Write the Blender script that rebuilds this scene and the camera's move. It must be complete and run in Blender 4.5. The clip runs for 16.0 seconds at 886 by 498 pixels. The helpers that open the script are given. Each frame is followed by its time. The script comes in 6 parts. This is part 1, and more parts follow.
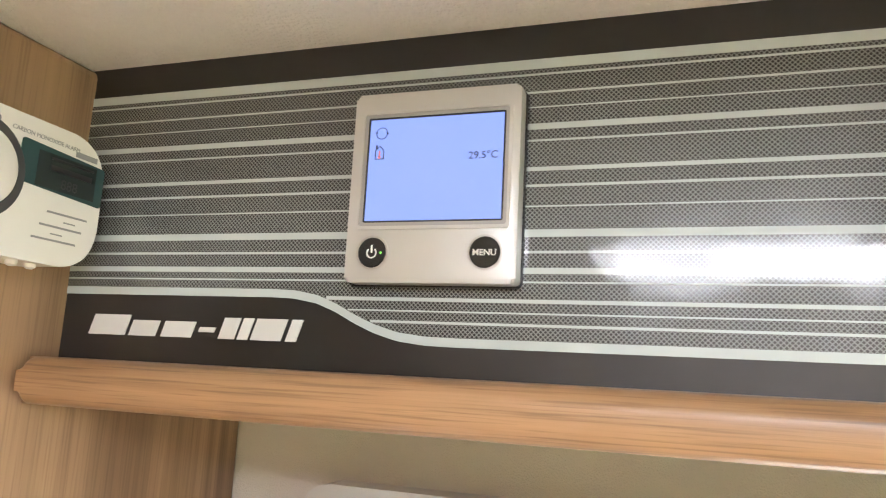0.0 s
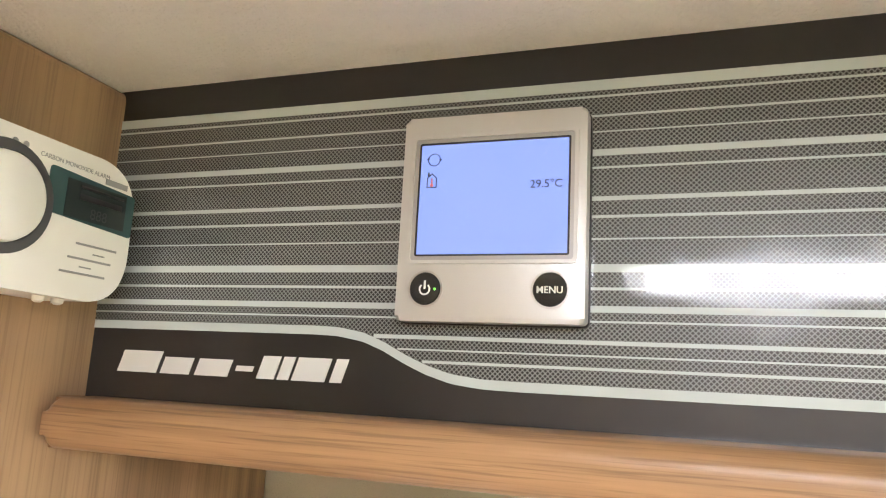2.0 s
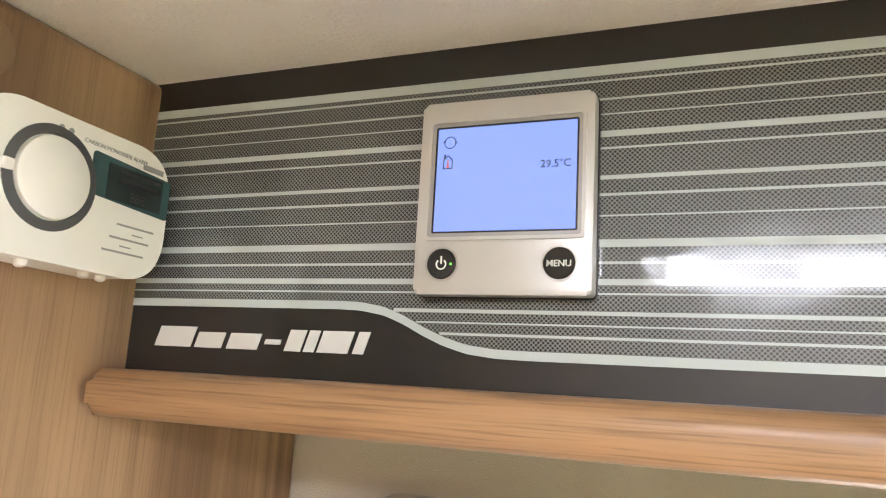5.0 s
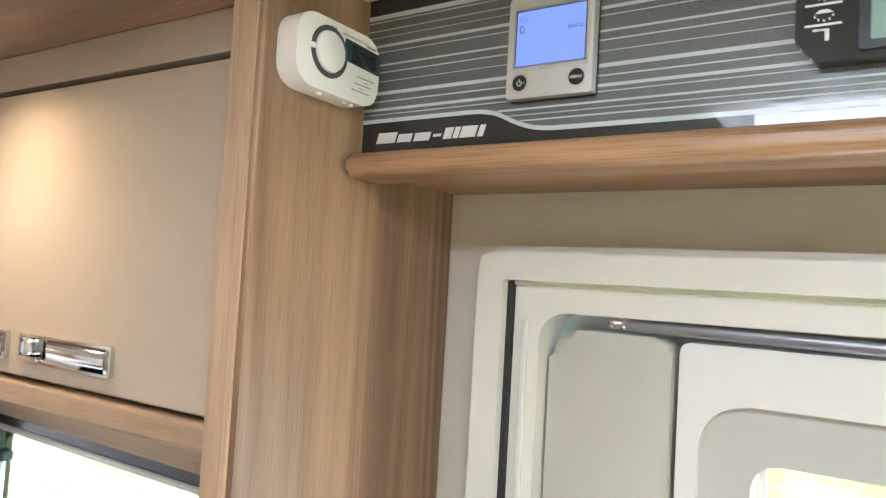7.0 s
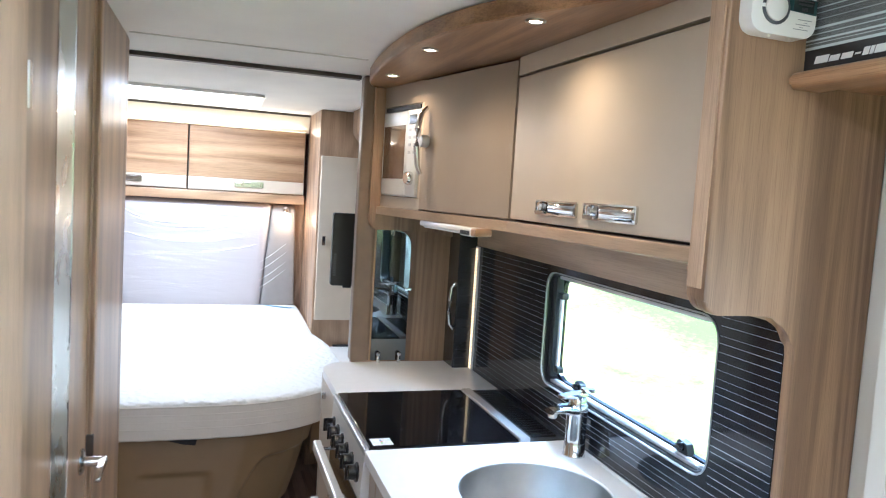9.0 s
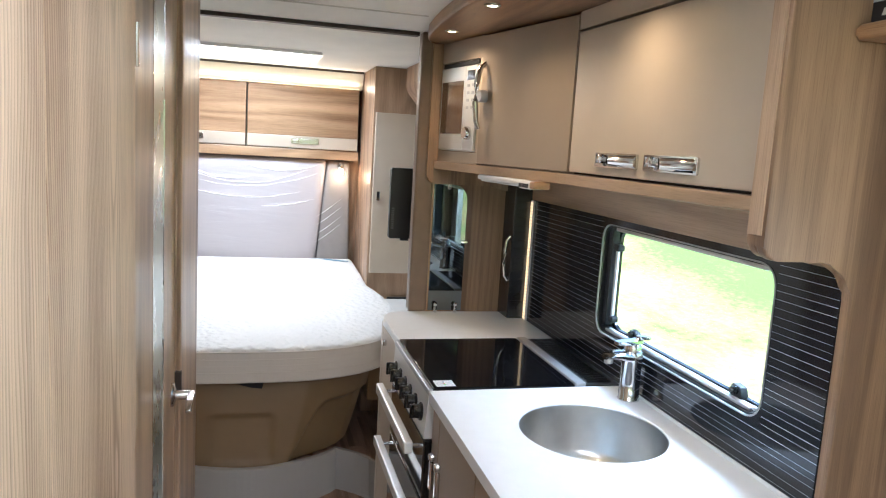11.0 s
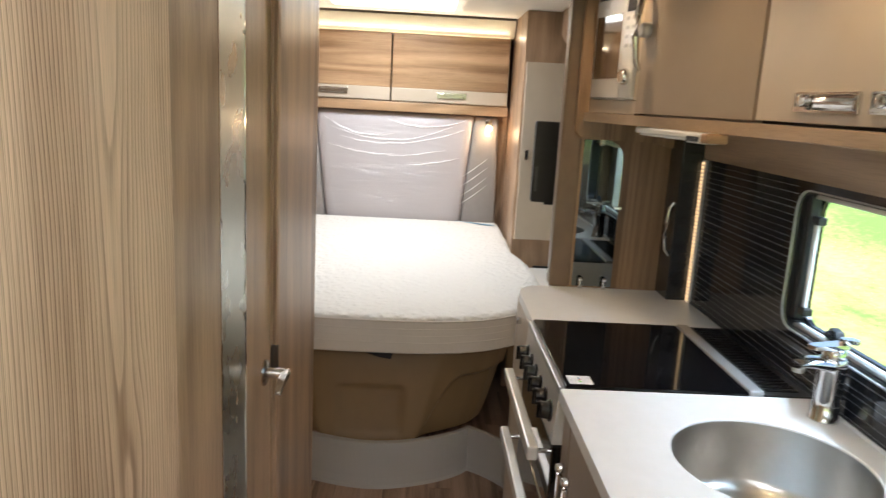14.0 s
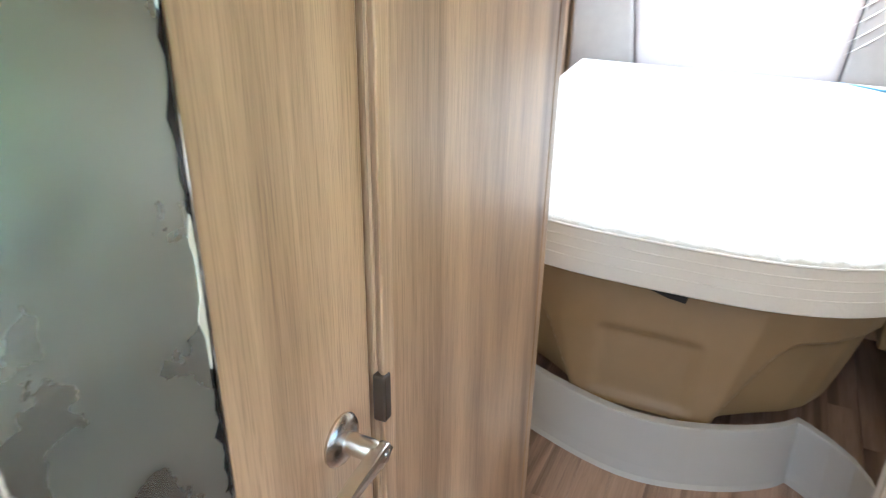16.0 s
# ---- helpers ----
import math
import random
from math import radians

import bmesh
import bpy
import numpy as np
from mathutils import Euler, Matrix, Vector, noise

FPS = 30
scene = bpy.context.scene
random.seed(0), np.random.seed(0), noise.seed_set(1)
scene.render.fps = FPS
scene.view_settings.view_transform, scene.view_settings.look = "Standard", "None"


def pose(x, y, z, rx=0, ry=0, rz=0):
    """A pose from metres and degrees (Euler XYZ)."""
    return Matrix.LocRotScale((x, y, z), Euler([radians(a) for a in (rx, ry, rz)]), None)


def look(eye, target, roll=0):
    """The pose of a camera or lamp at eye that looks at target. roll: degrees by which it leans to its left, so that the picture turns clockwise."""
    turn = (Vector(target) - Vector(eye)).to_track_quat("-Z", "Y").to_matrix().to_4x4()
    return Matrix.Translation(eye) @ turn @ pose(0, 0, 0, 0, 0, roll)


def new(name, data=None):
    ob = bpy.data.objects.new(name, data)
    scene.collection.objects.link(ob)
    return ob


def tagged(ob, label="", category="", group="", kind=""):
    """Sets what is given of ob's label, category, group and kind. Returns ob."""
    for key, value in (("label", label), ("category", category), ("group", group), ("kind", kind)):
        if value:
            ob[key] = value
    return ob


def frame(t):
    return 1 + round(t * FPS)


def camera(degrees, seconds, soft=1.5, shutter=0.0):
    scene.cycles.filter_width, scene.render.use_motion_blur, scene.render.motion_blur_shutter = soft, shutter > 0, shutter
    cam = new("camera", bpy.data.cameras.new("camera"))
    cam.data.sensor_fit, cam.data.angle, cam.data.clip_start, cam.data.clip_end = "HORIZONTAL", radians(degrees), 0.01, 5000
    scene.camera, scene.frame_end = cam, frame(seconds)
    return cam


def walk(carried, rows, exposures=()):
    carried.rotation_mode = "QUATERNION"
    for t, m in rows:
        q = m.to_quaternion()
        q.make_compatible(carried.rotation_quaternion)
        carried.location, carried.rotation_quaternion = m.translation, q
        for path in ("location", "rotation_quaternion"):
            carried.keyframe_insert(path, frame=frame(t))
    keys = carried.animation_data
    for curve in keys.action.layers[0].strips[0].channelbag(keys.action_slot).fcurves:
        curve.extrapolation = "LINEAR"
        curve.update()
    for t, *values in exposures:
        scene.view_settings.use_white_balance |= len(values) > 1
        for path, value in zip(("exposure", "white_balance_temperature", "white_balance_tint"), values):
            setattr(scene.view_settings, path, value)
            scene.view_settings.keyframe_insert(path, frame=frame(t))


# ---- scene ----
cam = camera(63.6, 16.0, soft=1.1, shutter=0.3)
PATH = [
    (0, (0.175, 0.061, 1.872), (-0.46, 1.927, 2.211), 3.0),
    (0.5, (0.151, 0.063, 1.871), (-0.488, 1.924, 2.227), 3.0),
    (1, (0.141, 0.072, 1.874), (-0.506, 1.932, 2.225), 3.0),
    (1.5, (0.141, 0.07, 1.889), (-0.509, 1.927, 2.249), 2.9),
    (2, (0.144, 0.076, 1.888), (-0.514, 1.93, 2.25), 3.0),
    (2.5, (0.133, 0.093, 1.884), (-0.54, 1.943, 2.239), 3.1),
    (3, (0.134, 0.1, 1.889), (-0.552, 1.944, 2.248), 3.0),
    (3.5, (0.136, 0.094, 1.883), (-0.564, 1.933, 2.242), 3.1),
    (3.7, (0.136, 0.095, 1.882), (-0.571, 1.932, 2.24), 3.1),
    (5.8, (0.219, -0.046, 1.848), (-0.548, 1.767, 2.199), 3.6),
    (6, (0.245, -0.099, 1.826), (-0.606, 1.69, 2.099), 3.4),
    (6.5, (0.283, -0.185, 1.769), (-0.731, 1.533, 1.91), 3.3),
    (7, (0.36, -0.225, 1.729), (-0.756, 1.432, 1.822), 3.3),
    (7.5, (0.512, -0.275, 1.692), (-0.828, 1.207, 1.77), 3.4),
    (8, (0.613, -0.329, 1.669), (-1.032, 0.809, 1.67), 3.7),
    (8.5, (0.681, -0.451, 1.642), (-1.145, 0.361, 1.567), 3.5),
    (9, (0.799, -0.532, 1.634), (-1.097, 0.084, 1.476), 3.6),
    (9.2, (0.828, -0.569, 1.619), (-1.062, 0.062, 1.451), 3.8),
    (11.3, (0.872, -0.602, 1.62), (-1.045, -0.111, 1.331), 3.4),
    (11.5, (0.88, -0.599, 1.622), (-1.038, -0.111, 1.334), 3.4),
    (12, (0.894, -0.596, 1.619), (-1.027, -0.122, 1.33), 3.4),
    (12.5, (0.873, -0.594, 1.616), (-1.051, -0.132, 1.326), 3.4),
    (13, (0.799, -0.56, 1.611), (-1.129, -0.111, 1.321), 3.3),
    (13.5, (0.677, -0.503, 1.601), (-1.27, -0.163, 1.296), 3.3),
    (14, (0.544, -0.466, 1.58), (-1.413, -0.403, 1.172), 3.1),
    (14.5, (0.336, -0.475, 1.582), (-1.587, -0.603, 1.049), 3.0),
    (15, (0.079, -0.493, 1.559), (-1.778, -0.795, 0.883), 2.7),
    (15.5, (-0.228, -0.446, 1.528), (-1.997, -0.965, 0.753), 1.7),
    (16, (-0.483, -0.46, 1.467), (-2.123, -1.215, 0.607), 0.9),
]
EXPOSURES = [
    (0.0, 2.28, 6100, 15), (3.7, 2.22, 6300, 16), (6.0, 2.2, 5850, 14), (7.0, 1.95, 5650, 11), (8.0, 1.9, 5250, 9), (8.5, 1.87, 5150, 9), (9.0, 1.78, 5100, 9), (11.3, 1.3, 5700, 10), (11.8, 1.05, 6150, 10), (12.5, 1.0, 6200, 10),
    (13.5, 0.98, 6400, 10), (14.0, 1.12, 6350, 10), (14.5, 1.55, 6050, 9), (15.2, 2.05, 5500, 7), (16.0, 2.55, 5250, 5),
]
walk(cam, [(t, look(eye, target, roll)) for t, eye, target, roll in PATH], exposures=EXPOSURES)

# world, sun, exposure
world = bpy.data.worlds.new("sky")
world.use_nodes = True
scene.world = world
nt = world.node_tree
sky = nt.nodes.new("ShaderNodeTexSky")
sky.sky_type, sky.sun_disc, sky.sun_elevation, sky.sun_rotation = "NISHITA", False, radians(52), radians(125)
sky.dust_density, sky.air_density = 2.5, 1.2
nt.links.new(sky.outputs[0], nt.nodes["Background"].inputs[0])
nt.nodes["Background"].inputs[1].default_value = 0.15
sun = new("sun", bpy.data.lights.new("sun", "SUN"))
sun.data.energy, sun.data.angle, sun.data.color = 5.0, radians(3), (1, 0.96, 0.9)
sun.matrix_world = look((0, 0, 20), (-10.0, 7.0, 4.2))


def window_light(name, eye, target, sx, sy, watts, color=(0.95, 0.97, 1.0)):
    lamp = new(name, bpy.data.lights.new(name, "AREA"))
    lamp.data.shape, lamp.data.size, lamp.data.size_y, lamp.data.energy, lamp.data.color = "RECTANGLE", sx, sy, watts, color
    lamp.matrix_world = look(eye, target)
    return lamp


CEIL_TOP = 2.112                             # just under the rooflight panes
window_light("rooflight_daylight", (0.375, -0.335, CEIL_TOP), (0.375, -0.3351, 0), 0.60, 0.28, 2.6)
window_light("rooflight_daylight_side", (0.375, -0.491, 2.078), (0.375, 0.5, 2.06), 0.62, 0.056, 0.75)
window_light("entrance_pane_daylight", (0.32, 0.671, 1.254), (0.32, -1.0, 1.15), 0.21, 0.58, 0.7)
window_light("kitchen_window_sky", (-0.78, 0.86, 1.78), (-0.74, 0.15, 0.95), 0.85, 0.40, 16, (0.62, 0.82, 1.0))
window_light("bedroom_rooflight_daylight", (-3.16, -0.66, CEIL_TOP), (-3.16, -0.6601, 0), 0.50, 0.62, 9.5)
# fill lamp added over the lounge, under an assumed rooflight
window_light("lounge_rooflight_daylight", (1.75, -0.5, CEIL_TOP), (1.75, -0.5001, 0), 0.68, 0.68, 7.5)

# ------------------------------------------------------------------ materials


def mat(name):
    m = bpy.data.materials.new(name)
    m.use_nodes = True
    return m, m.node_tree, m.node_tree.nodes["Principled BSDF"]


def put(n, sock, v):
    n.inputs[sock].default_value = v


def plain(name, color, rough=0.5, metal=0.0, coat=0.0, vary=0.06, scale=12.0, bump=0.0, bump_scale=200.0, emit=None, strength=0.0, coat_rough=0.03):
    """A painted, plastic or metal surface with a faint mottling and an optional fine relief."""
    m, t, p = mat(name)
    put(p, "Roughness", rough), put(p, "Metallic", metal)
    put(p, "Coat Weight", coat), put(p, "Coat Roughness", coat_rough)
    co = t.nodes.new("ShaderNodeTexCoord")
    n1 = t.nodes.new("ShaderNodeTexNoise")
    put(n1, "Scale", scale), put(n1, "Detail", 6.0)
    t.links.new(co.outputs["Object"], n1.inputs["Vector"])
    ramp = t.nodes.new("ShaderNodeValToRGB")
    c = Vector(color[:3])
    ramp.color_ramp.elements[0].position, ramp.color_ramp.elements[1].position = 0.3, 0.7
    ramp.color_ramp.elements[0].color = (*(c * (1 - vary)), 1)
    ramp.color_ramp.elements[1].color = (*(c * (1 + vary)), 1)
    t.links.new(n1.outputs[0], ramp.inputs[0])
    t.links.new(ramp.outputs[0], p.inputs["Base Color"])
    rr = t.nodes.new("ShaderNodeMapRange")
    put(rr, "To Min", rough * 0.88), put(rr, "To Max", min(1.0, rough * 1.14))
    t.links.new(n1.outputs[0], rr.inputs[0])
    t.links.new(rr.outputs[0], p.inputs["Roughness"])
    if bump:
        n2 = t.nodes.new("ShaderNodeTexNoise")
        put(n2, "Scale", bump_scale), put(n2, "Detail", 4.0)
        t.links.new(co.outputs["Object"], n2.inputs["Vector"])
        b = t.nodes.new("ShaderNodeBump")
        put(b, "Strength", bump), put(b, "Distance", 0.002)
        t.links.new(n2.outputs[0], b.inputs["Height"])
        t.links.new(b.outputs[0], p.inputs["Normal"])
    if emit:
        put(p, "Emission Color", (*emit, 1)), put(p, "Emission Strength", strength)
    return m


def wood(name, axis, dark, light, rough=0.42, fine=1.0, seed=0.0, per_piece=False, swirl=0.35, figure=0.09, rings=34.0, arch=0.9, heart=None, pores=0.80, fibre=0.62):
    """Printed wood grain that runs along one axis: broad bands, fine fibres and a few arched figures."""
    m, t, p = mat(name)
    co = t.nodes.new("ShaderNodeTexCoord")
    src = co.outputs["Object"]
    if per_piece:
        info = t.nodes.new("ShaderNodeObjectInfo")
        mul = t.nodes.new("ShaderNodeVectorMath")
        mul.operation = "MULTIPLY_ADD"
        put(mul, 1, (1, 1, 1))
        sc = t.nodes.new("ShaderNodeMath")
        sc.operation = "MULTIPLY"
        put(sc, 1, 37.0)
        t.links.new(info.outputs["Random"], sc.inputs[0])
        t.links.new(src, mul.inputs[0])
        t.links.new(sc.outputs[0], mul.inputs[2])
        src = mul.outputs[0]

    def stretched(across, along):
        mp = t.nodes.new("ShaderNodeMapping")
        s = [across] * 3
        s["xyz".index(axis)] = along
        put(mp, "Scale", s), put(mp, "Location", (seed, seed * 1.7, seed * 0.6))
        t.links.new(src, mp.inputs["Vector"])
        return mp.outputs[0]

    broad = t.nodes.new("ShaderNodeTexNoise")
    put(broad, "Scale", 1.0), put(broad, "Detail", 4.0), put(broad, "Distortion", swirl)
    t.links.new(stretched(11.0 * fine, 0.55), broad.inputs["Vector"])
    fib = t.nodes.new("ShaderNodeTexNoise")
    put(fib, "Scale", 1.0), put(fib, "Detail", 8.0), put(fib, "Roughness", 0.72)
    t.links.new(stretched(210.0 * fine, 3.0), fib.inputs["Vector"])
    wave = t.nodes.new("ShaderNodeTexNoise")
    put(wave, "Scale", 1.0), put(wave, "Detail", 1.0)
    t.links.new(stretched(5.0 * fine, arch), wave.inputs["Vector"])
    ring = t.nodes.new("ShaderNodeMath")
    ring.operation = "MULTIPLY"
    put(ring, 1, rings)
    t.links.new(wave.outputs[0], ring.inputs[0])
    sine = t.nodes.new("ShaderNodeMath")
    sine.operation = "SINE"
    t.links.new(ring.outputs[0], sine.inputs[0])
    a = t.nodes.new("ShaderNodeMath")
    a.operation = "MULTIPLY_ADD"
    put(a, 1, figure)
    t.links.new(sine.outputs[0], a.inputs[0])
    t.links.new(broad.outputs[0], a.inputs[2])
    b = t.nodes.new("ShaderNodeMath")
    b.operation = "MULTIPLY_ADD"
    put(b, 1, fibre)
    t.links.new(fib.outputs[0], b.inputs[0])
    t.links.new(a.outputs[0], b.inputs[2])
    lift = t.nodes.new("ShaderNodeMath")
    lift.operation = "ADD"
    put(lift, 1, 0.5 * (0.62 - fibre))
    t.links.new(b.outputs[0], lift.inputs[0])
    grain = lift.outputs[0]
    if heart is not None:
        # plain-sawn board: growth rings cut as tall arches about the heart line
        def calc(op, p0, p1=None, p2=None):
            n = t.nodes.new("ShaderNodeMath")
            n.operation = op
            for i, q in enumerate((p0, p1, p2)):
                if q is None:
                    continue
                if isinstance(q, (int, float)):
                    put(n, i, q)
                else:
                    t.links.new(q, n.inputs[i])
            return n.outputs[0]

        sway = t.nodes.new("ShaderNodeTexNoise")
        put(sway, "Scale", 1.0), put(sway, "Detail", 2.0)
        t.links.new(stretched(4.0, 1.6), sway.inputs["Vector"])
        xyz = t.nodes.new("ShaderNodeSeparateXYZ")
        t.links.new(src, xyz.inputs[0])
        off = calc("ADD", calc("SUBTRACT", xyz.outputs[0], heart), calc("MULTIPLY_ADD", sway.outputs[0], 0.07, -0.035))
        away = calc("SUBTRACT", calc("SQRT", calc("MULTIPLY_ADD", off, off, 0.0030)), 0.055)
        g = calc("MULTIPLY_ADD", away, -135.0, calc("MULTIPLY_ADD", xyz.outputs[2], 3.0, calc("MULTIPLY", sway.outputs[0], 3.5)))
        saw = calc("FRACT", g)
        line = calc("MULTIPLY", calc("POWER", saw, 3.0), calc("SUBTRACT", 1.0, calc("POWER", saw, 18.0)))
        grain = calc("MULTIPLY_ADD", line, -0.30, calc("ADD", grain, 0.06))
    ramp = t.nodes.new("ShaderNodeValToRGB")
    e = ramp.color_ramp.elements
    e[0].position, e[1].position = 0.63, 1.0
    e[0].color, e[1].color = (*dark, 1), (*light, 1)
    mid = e.new(0.80)
    mid.color = (*[(d * 0.45 + l * 0.55) for d, l in zip(dark, light)], 1)
    t.links.new(grain, ramp.inputs[0])
    # short dark pores
    pore = t.nodes.new("ShaderNodeTexNoise")
    put(pore, "Scale", 1.0), put(pore, "Detail", 3.0)
    t.links.new(stretched(620.0, 14.0), pore.inputs["Vector"])
    pr = t.nodes.new("ShaderNodeMapRange")
    put(pr, "From Min", 0.34), put(pr, "From Max", 0.50), put(pr, "To Min", pores), put(pr, "To Max", 1.0)
    t.links.new(pore.outputs[0], pr.inputs[0])
    mix = t.nodes.new("ShaderNodeMix")
    mix.data_type, mix.blend_type = "RGBA", "MULTIPLY"
    put(mix, 0, 1.0)
    t.links.new(ramp.outputs[0], mix.inputs[6])
    t.links.new(pr.outputs[0], mix.inputs[7])
    t.links.new(mix.outputs[2], p.inputs["Base Color"])
    rr = t.nodes.new("ShaderNodeMapRange")
    put(rr, "To Min", rough * 0.85), put(rr, "To Max", rough * 1.2)
    t.links.new(fib.outputs[0], rr.inputs[0])
    t.links.new(rr.outputs[0], p.inputs["Roughness"])
    bp = t.nodes.new("ShaderNodeBump")
    put(bp, "Strength", 0.12), put(bp, "Distance", 0.001)
    t.links.new(fib.outputs[0], bp.inputs["Height"])
    t.links.new(bp.outputs[0], p.inputs["Normal"])
    return m


DARK, LIGHT = (0.235, 0.145, 0.085), (0.52, 0.36, 0.235)
wood_v = wood("wood_upright", "z", DARK, LIGHT, 0.36, 1.0, 0.0, fibre=0.42)
wood_side = wood("wood_partition", "z", (0.185, 0.108, 0.060), (0.42, 0.265, 0.150), 0.40, 0.95, 8.0, pores=0.82, fibre=0.28, swirl=0.2, figure=0.06, rings=110.0, arch=0.18)
wood_near = wood("wood_wall", "z", (0.29, 0.172, 0.102), (0.76, 0.56, 0.395), 0.5, 0.45, 2.3, swirl=0.5, figure=0.0, heart=-0.235, fibre=0.4)
wood_near_front = wood("wood_wall_front", "z", (0.29, 0.172, 0.102), (0.76, 0.56, 0.395), 0.5, 0.45, 6.1, swirl=0.5, figure=0.0, heart=0.36, fibre=0.4)
wood_door = wood("wood_door", "z", (0.19, 0.115, 0.066), (0.54, 0.375, 0.24), 0.33, 0.6, 3.1, fibre=0.46, pores=0.74, swirl=0.2, arch=0.3, rings=70.0, figure=0.06)
post_brown = plain("brown_edge_laminate", (0.20, 0.135, 0.085), 0.4, 0, 0, 0.08, 18.0)
wood_x = wood("wood_along", "x", (0.20, 0.105, 0.048), (0.47, 0.275, 0.138), 0.33, 0.9, 7.7, pores=0.66, fibre=0.5)
wood_rail = wood("wood_locker_rail", "x", (0.25, 0.165, 0.098), (0.43, 0.305, 0.195), 0.36, 0.7, 3.3, pores=0.85, fibre=0.3)
# lighter wood tones carry the light bounced up from the worktop
wood_bounce_lit = wood("wood_lining_bounce_lit", "x", (0.33, 0.235, 0.16), (0.60, 0.455, 0.335), 0.4, 0.8, 1.7, pores=0.85, fibre=0.35, swirl=0.6)
wood_y = wood("wood_across", "y", (0.20, 0.112, 0.058), (0.50, 0.32, 0.185), 0.20, 0.9, 4.2, figure=0.08, rings=50.0, arch=0.6, fibre=0.32)
wood_edge = wood("wood_edging", "z", (0.34, 0.225, 0.140), (0.56, 0.395, 0.26), 0.4, 1.6, 9.0)
wood_floor = wood("floor_plank_vinyl", "x", (0.15, 0.095, 0.066), (0.40, 0.272, 0.198), 0.38, 1.3, 1.0, per_piece=True)
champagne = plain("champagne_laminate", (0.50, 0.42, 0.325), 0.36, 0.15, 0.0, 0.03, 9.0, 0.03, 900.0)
# darker champagne: base units, angled locker, upper strip of the microwave bay
champagne_dark = plain("champagne_darker", (0.36, 0.285, 0.215), 0.34, 0.25, 0.0, 0.03, 9.0, 0.03, 900.0)
cream = plain("cream_wall_vinyl", (0.64, 0.60, 0.51), 0.62, 0, 0, 0.03, 5.0, 0.5, 900.0)
ceiling_vinyl = plain("cream_ceiling_vinyl", (0.90, 0.872, 0.79), 0.7, 0, 0, 0.03, 5.0, 1.0, 380.0)
white_plastic = plain("white_plastic", (0.72, 0.705, 0.665), 0.33, 0, 0.1, 0.02, 20.0, 0.03, 400.0)
frame_plastic = plain("cream_plastic_frame", (0.68, 0.655, 0.59), 0.32, 0, 0.5, 0.02, 10.0, coat_rough=0.08)
beige_plastic = plain("beige_plastic", (0.47, 0.45, 0.385), 0.5, 0, 0, 0.03, 14.0, 0.05, 900.0)
grey_surround = plain("grey_plastic_surround", (0.50, 0.48, 0.44), 0.5, 0, 0, 0.03, 14.0, 0.05, 900.0)
grey_rod = plain("grey_painted_rod", (0.27, 0.28, 0.30), 0.35, 0.6, 0, 0.05, 40.0)
alarm_white = plain("alarm_white_plastic", (0.86, 0.84, 0.80), 0.38, 0, 0, 0.015, 30.0, 0.04, 800.0)
alarm_grey = plain("alarm_grey_ring", (0.085, 0.085, 0.088), 0.35)
alarm_teal = plain("alarm_teal_window", (0.035, 0.085, 0.085), 0.18, 0, 0.5)
alarm_lcd = plain("alarm_dark_lcd", (0.022, 0.033, 0.031), 0.2, 0, 0.3)
black_gloss = plain("black_gloss", (0.012, 0.012, 0.013), 0.12, 0, 0.4)
black_glass = plain("black_hob_glass", (0.004, 0.004, 0.005), 0.05, 0, 0.0, 0.02)
black_glass.node_tree.nodes["Principled BSDF"].inputs["Specular IOR Level"].default_value = 0.22
black_matt = plain("black_plastic", (0.016, 0.016, 0.017), 0.42)
knob_black = plain("knob_black_plastic", (0.004, 0.004, 0.004), 0.22)
near_black = plain("black_unit", (0.017, 0.018, 0.021), 0.22, 0, 0.3)
silver_beige = plain("silver_painted_plastic", (0.64, 0.635, 0.615), 0.30, 0.45, 0.1, 0.015, 30.0, 0.04, 1500.0)
steel = plain("brushed_steel", (0.60, 0.585, 0.56), 0.30, 1.0, 0, 0.04, 30.0, 0.1, 500.0)
steel_strip = plain("satin_aluminium", (0.45, 0.45, 0.45), 0.35, 0.6, 0, 0.04, 30.0)
chrome = plain("chrome", (0.66, 0.66, 0.66), 0.07, 1.0, 0, 0.02)
nickel = plain("satin_nickel", (0.62, 0.59, 0.55), 0.24, 1.0, 0, 0.03)
worktop_mat = plain("pale_grey_worktop", (0.80, 0.81, 0.82), 0.32, 0, 0.0, 0.02, 30.0, 0.03, 900.0)
cooker_cream = plain("cooker_pale_metal", (0.68, 0.665, 0.63), 0.33, 0.3, 0, 0.02)
bed_brown = plain("brown_moulded_plastic", (0.25, 0.168, 0.084), 0.48, 0, 0, 0.05, 8.0, 0.1, 500.0)
# white plinth, greyed in colour for the shade under the bed's overhang
skirt_white_shaded = plain("white_plinth_shaded", (0.39, 0.385, 0.372), 0.42, 0, 0, 0.02, 6.0)
pad_grey = plain("grey_headboard_fabric", (0.29, 0.265, 0.25), 0.5, 0, 0.5, 0.05, 20.0, 0.4, 160.0, coat_rough=0.12)
blue_card = plain("blue_label", (0.03, 0.22, 0.40), 0.4, 0, 0, 0.25, 60.0)
brown_track = plain("dark_brown_track", (0.045, 0.032, 0.024), 0.4)
brown_cap = plain("brown_cap_plastic", (0.25, 0.16, 0.095), 0.45)
dark_gap = plain("dark_gap", (0.02, 0.015, 0.011), 0.6)
fascia_dark = plain("fascia_dark_gloss", (0.008, 0.007, 0.0065), 0.45, 0, 0.75, 0.05, 30.0, coat_rough=0.035)
fascia_line = plain("fascia_pale_line", (0.53, 0.60, 0.605), 0.4, 0, 1.0, 0.03, 30.0, coat_rough=0.035)
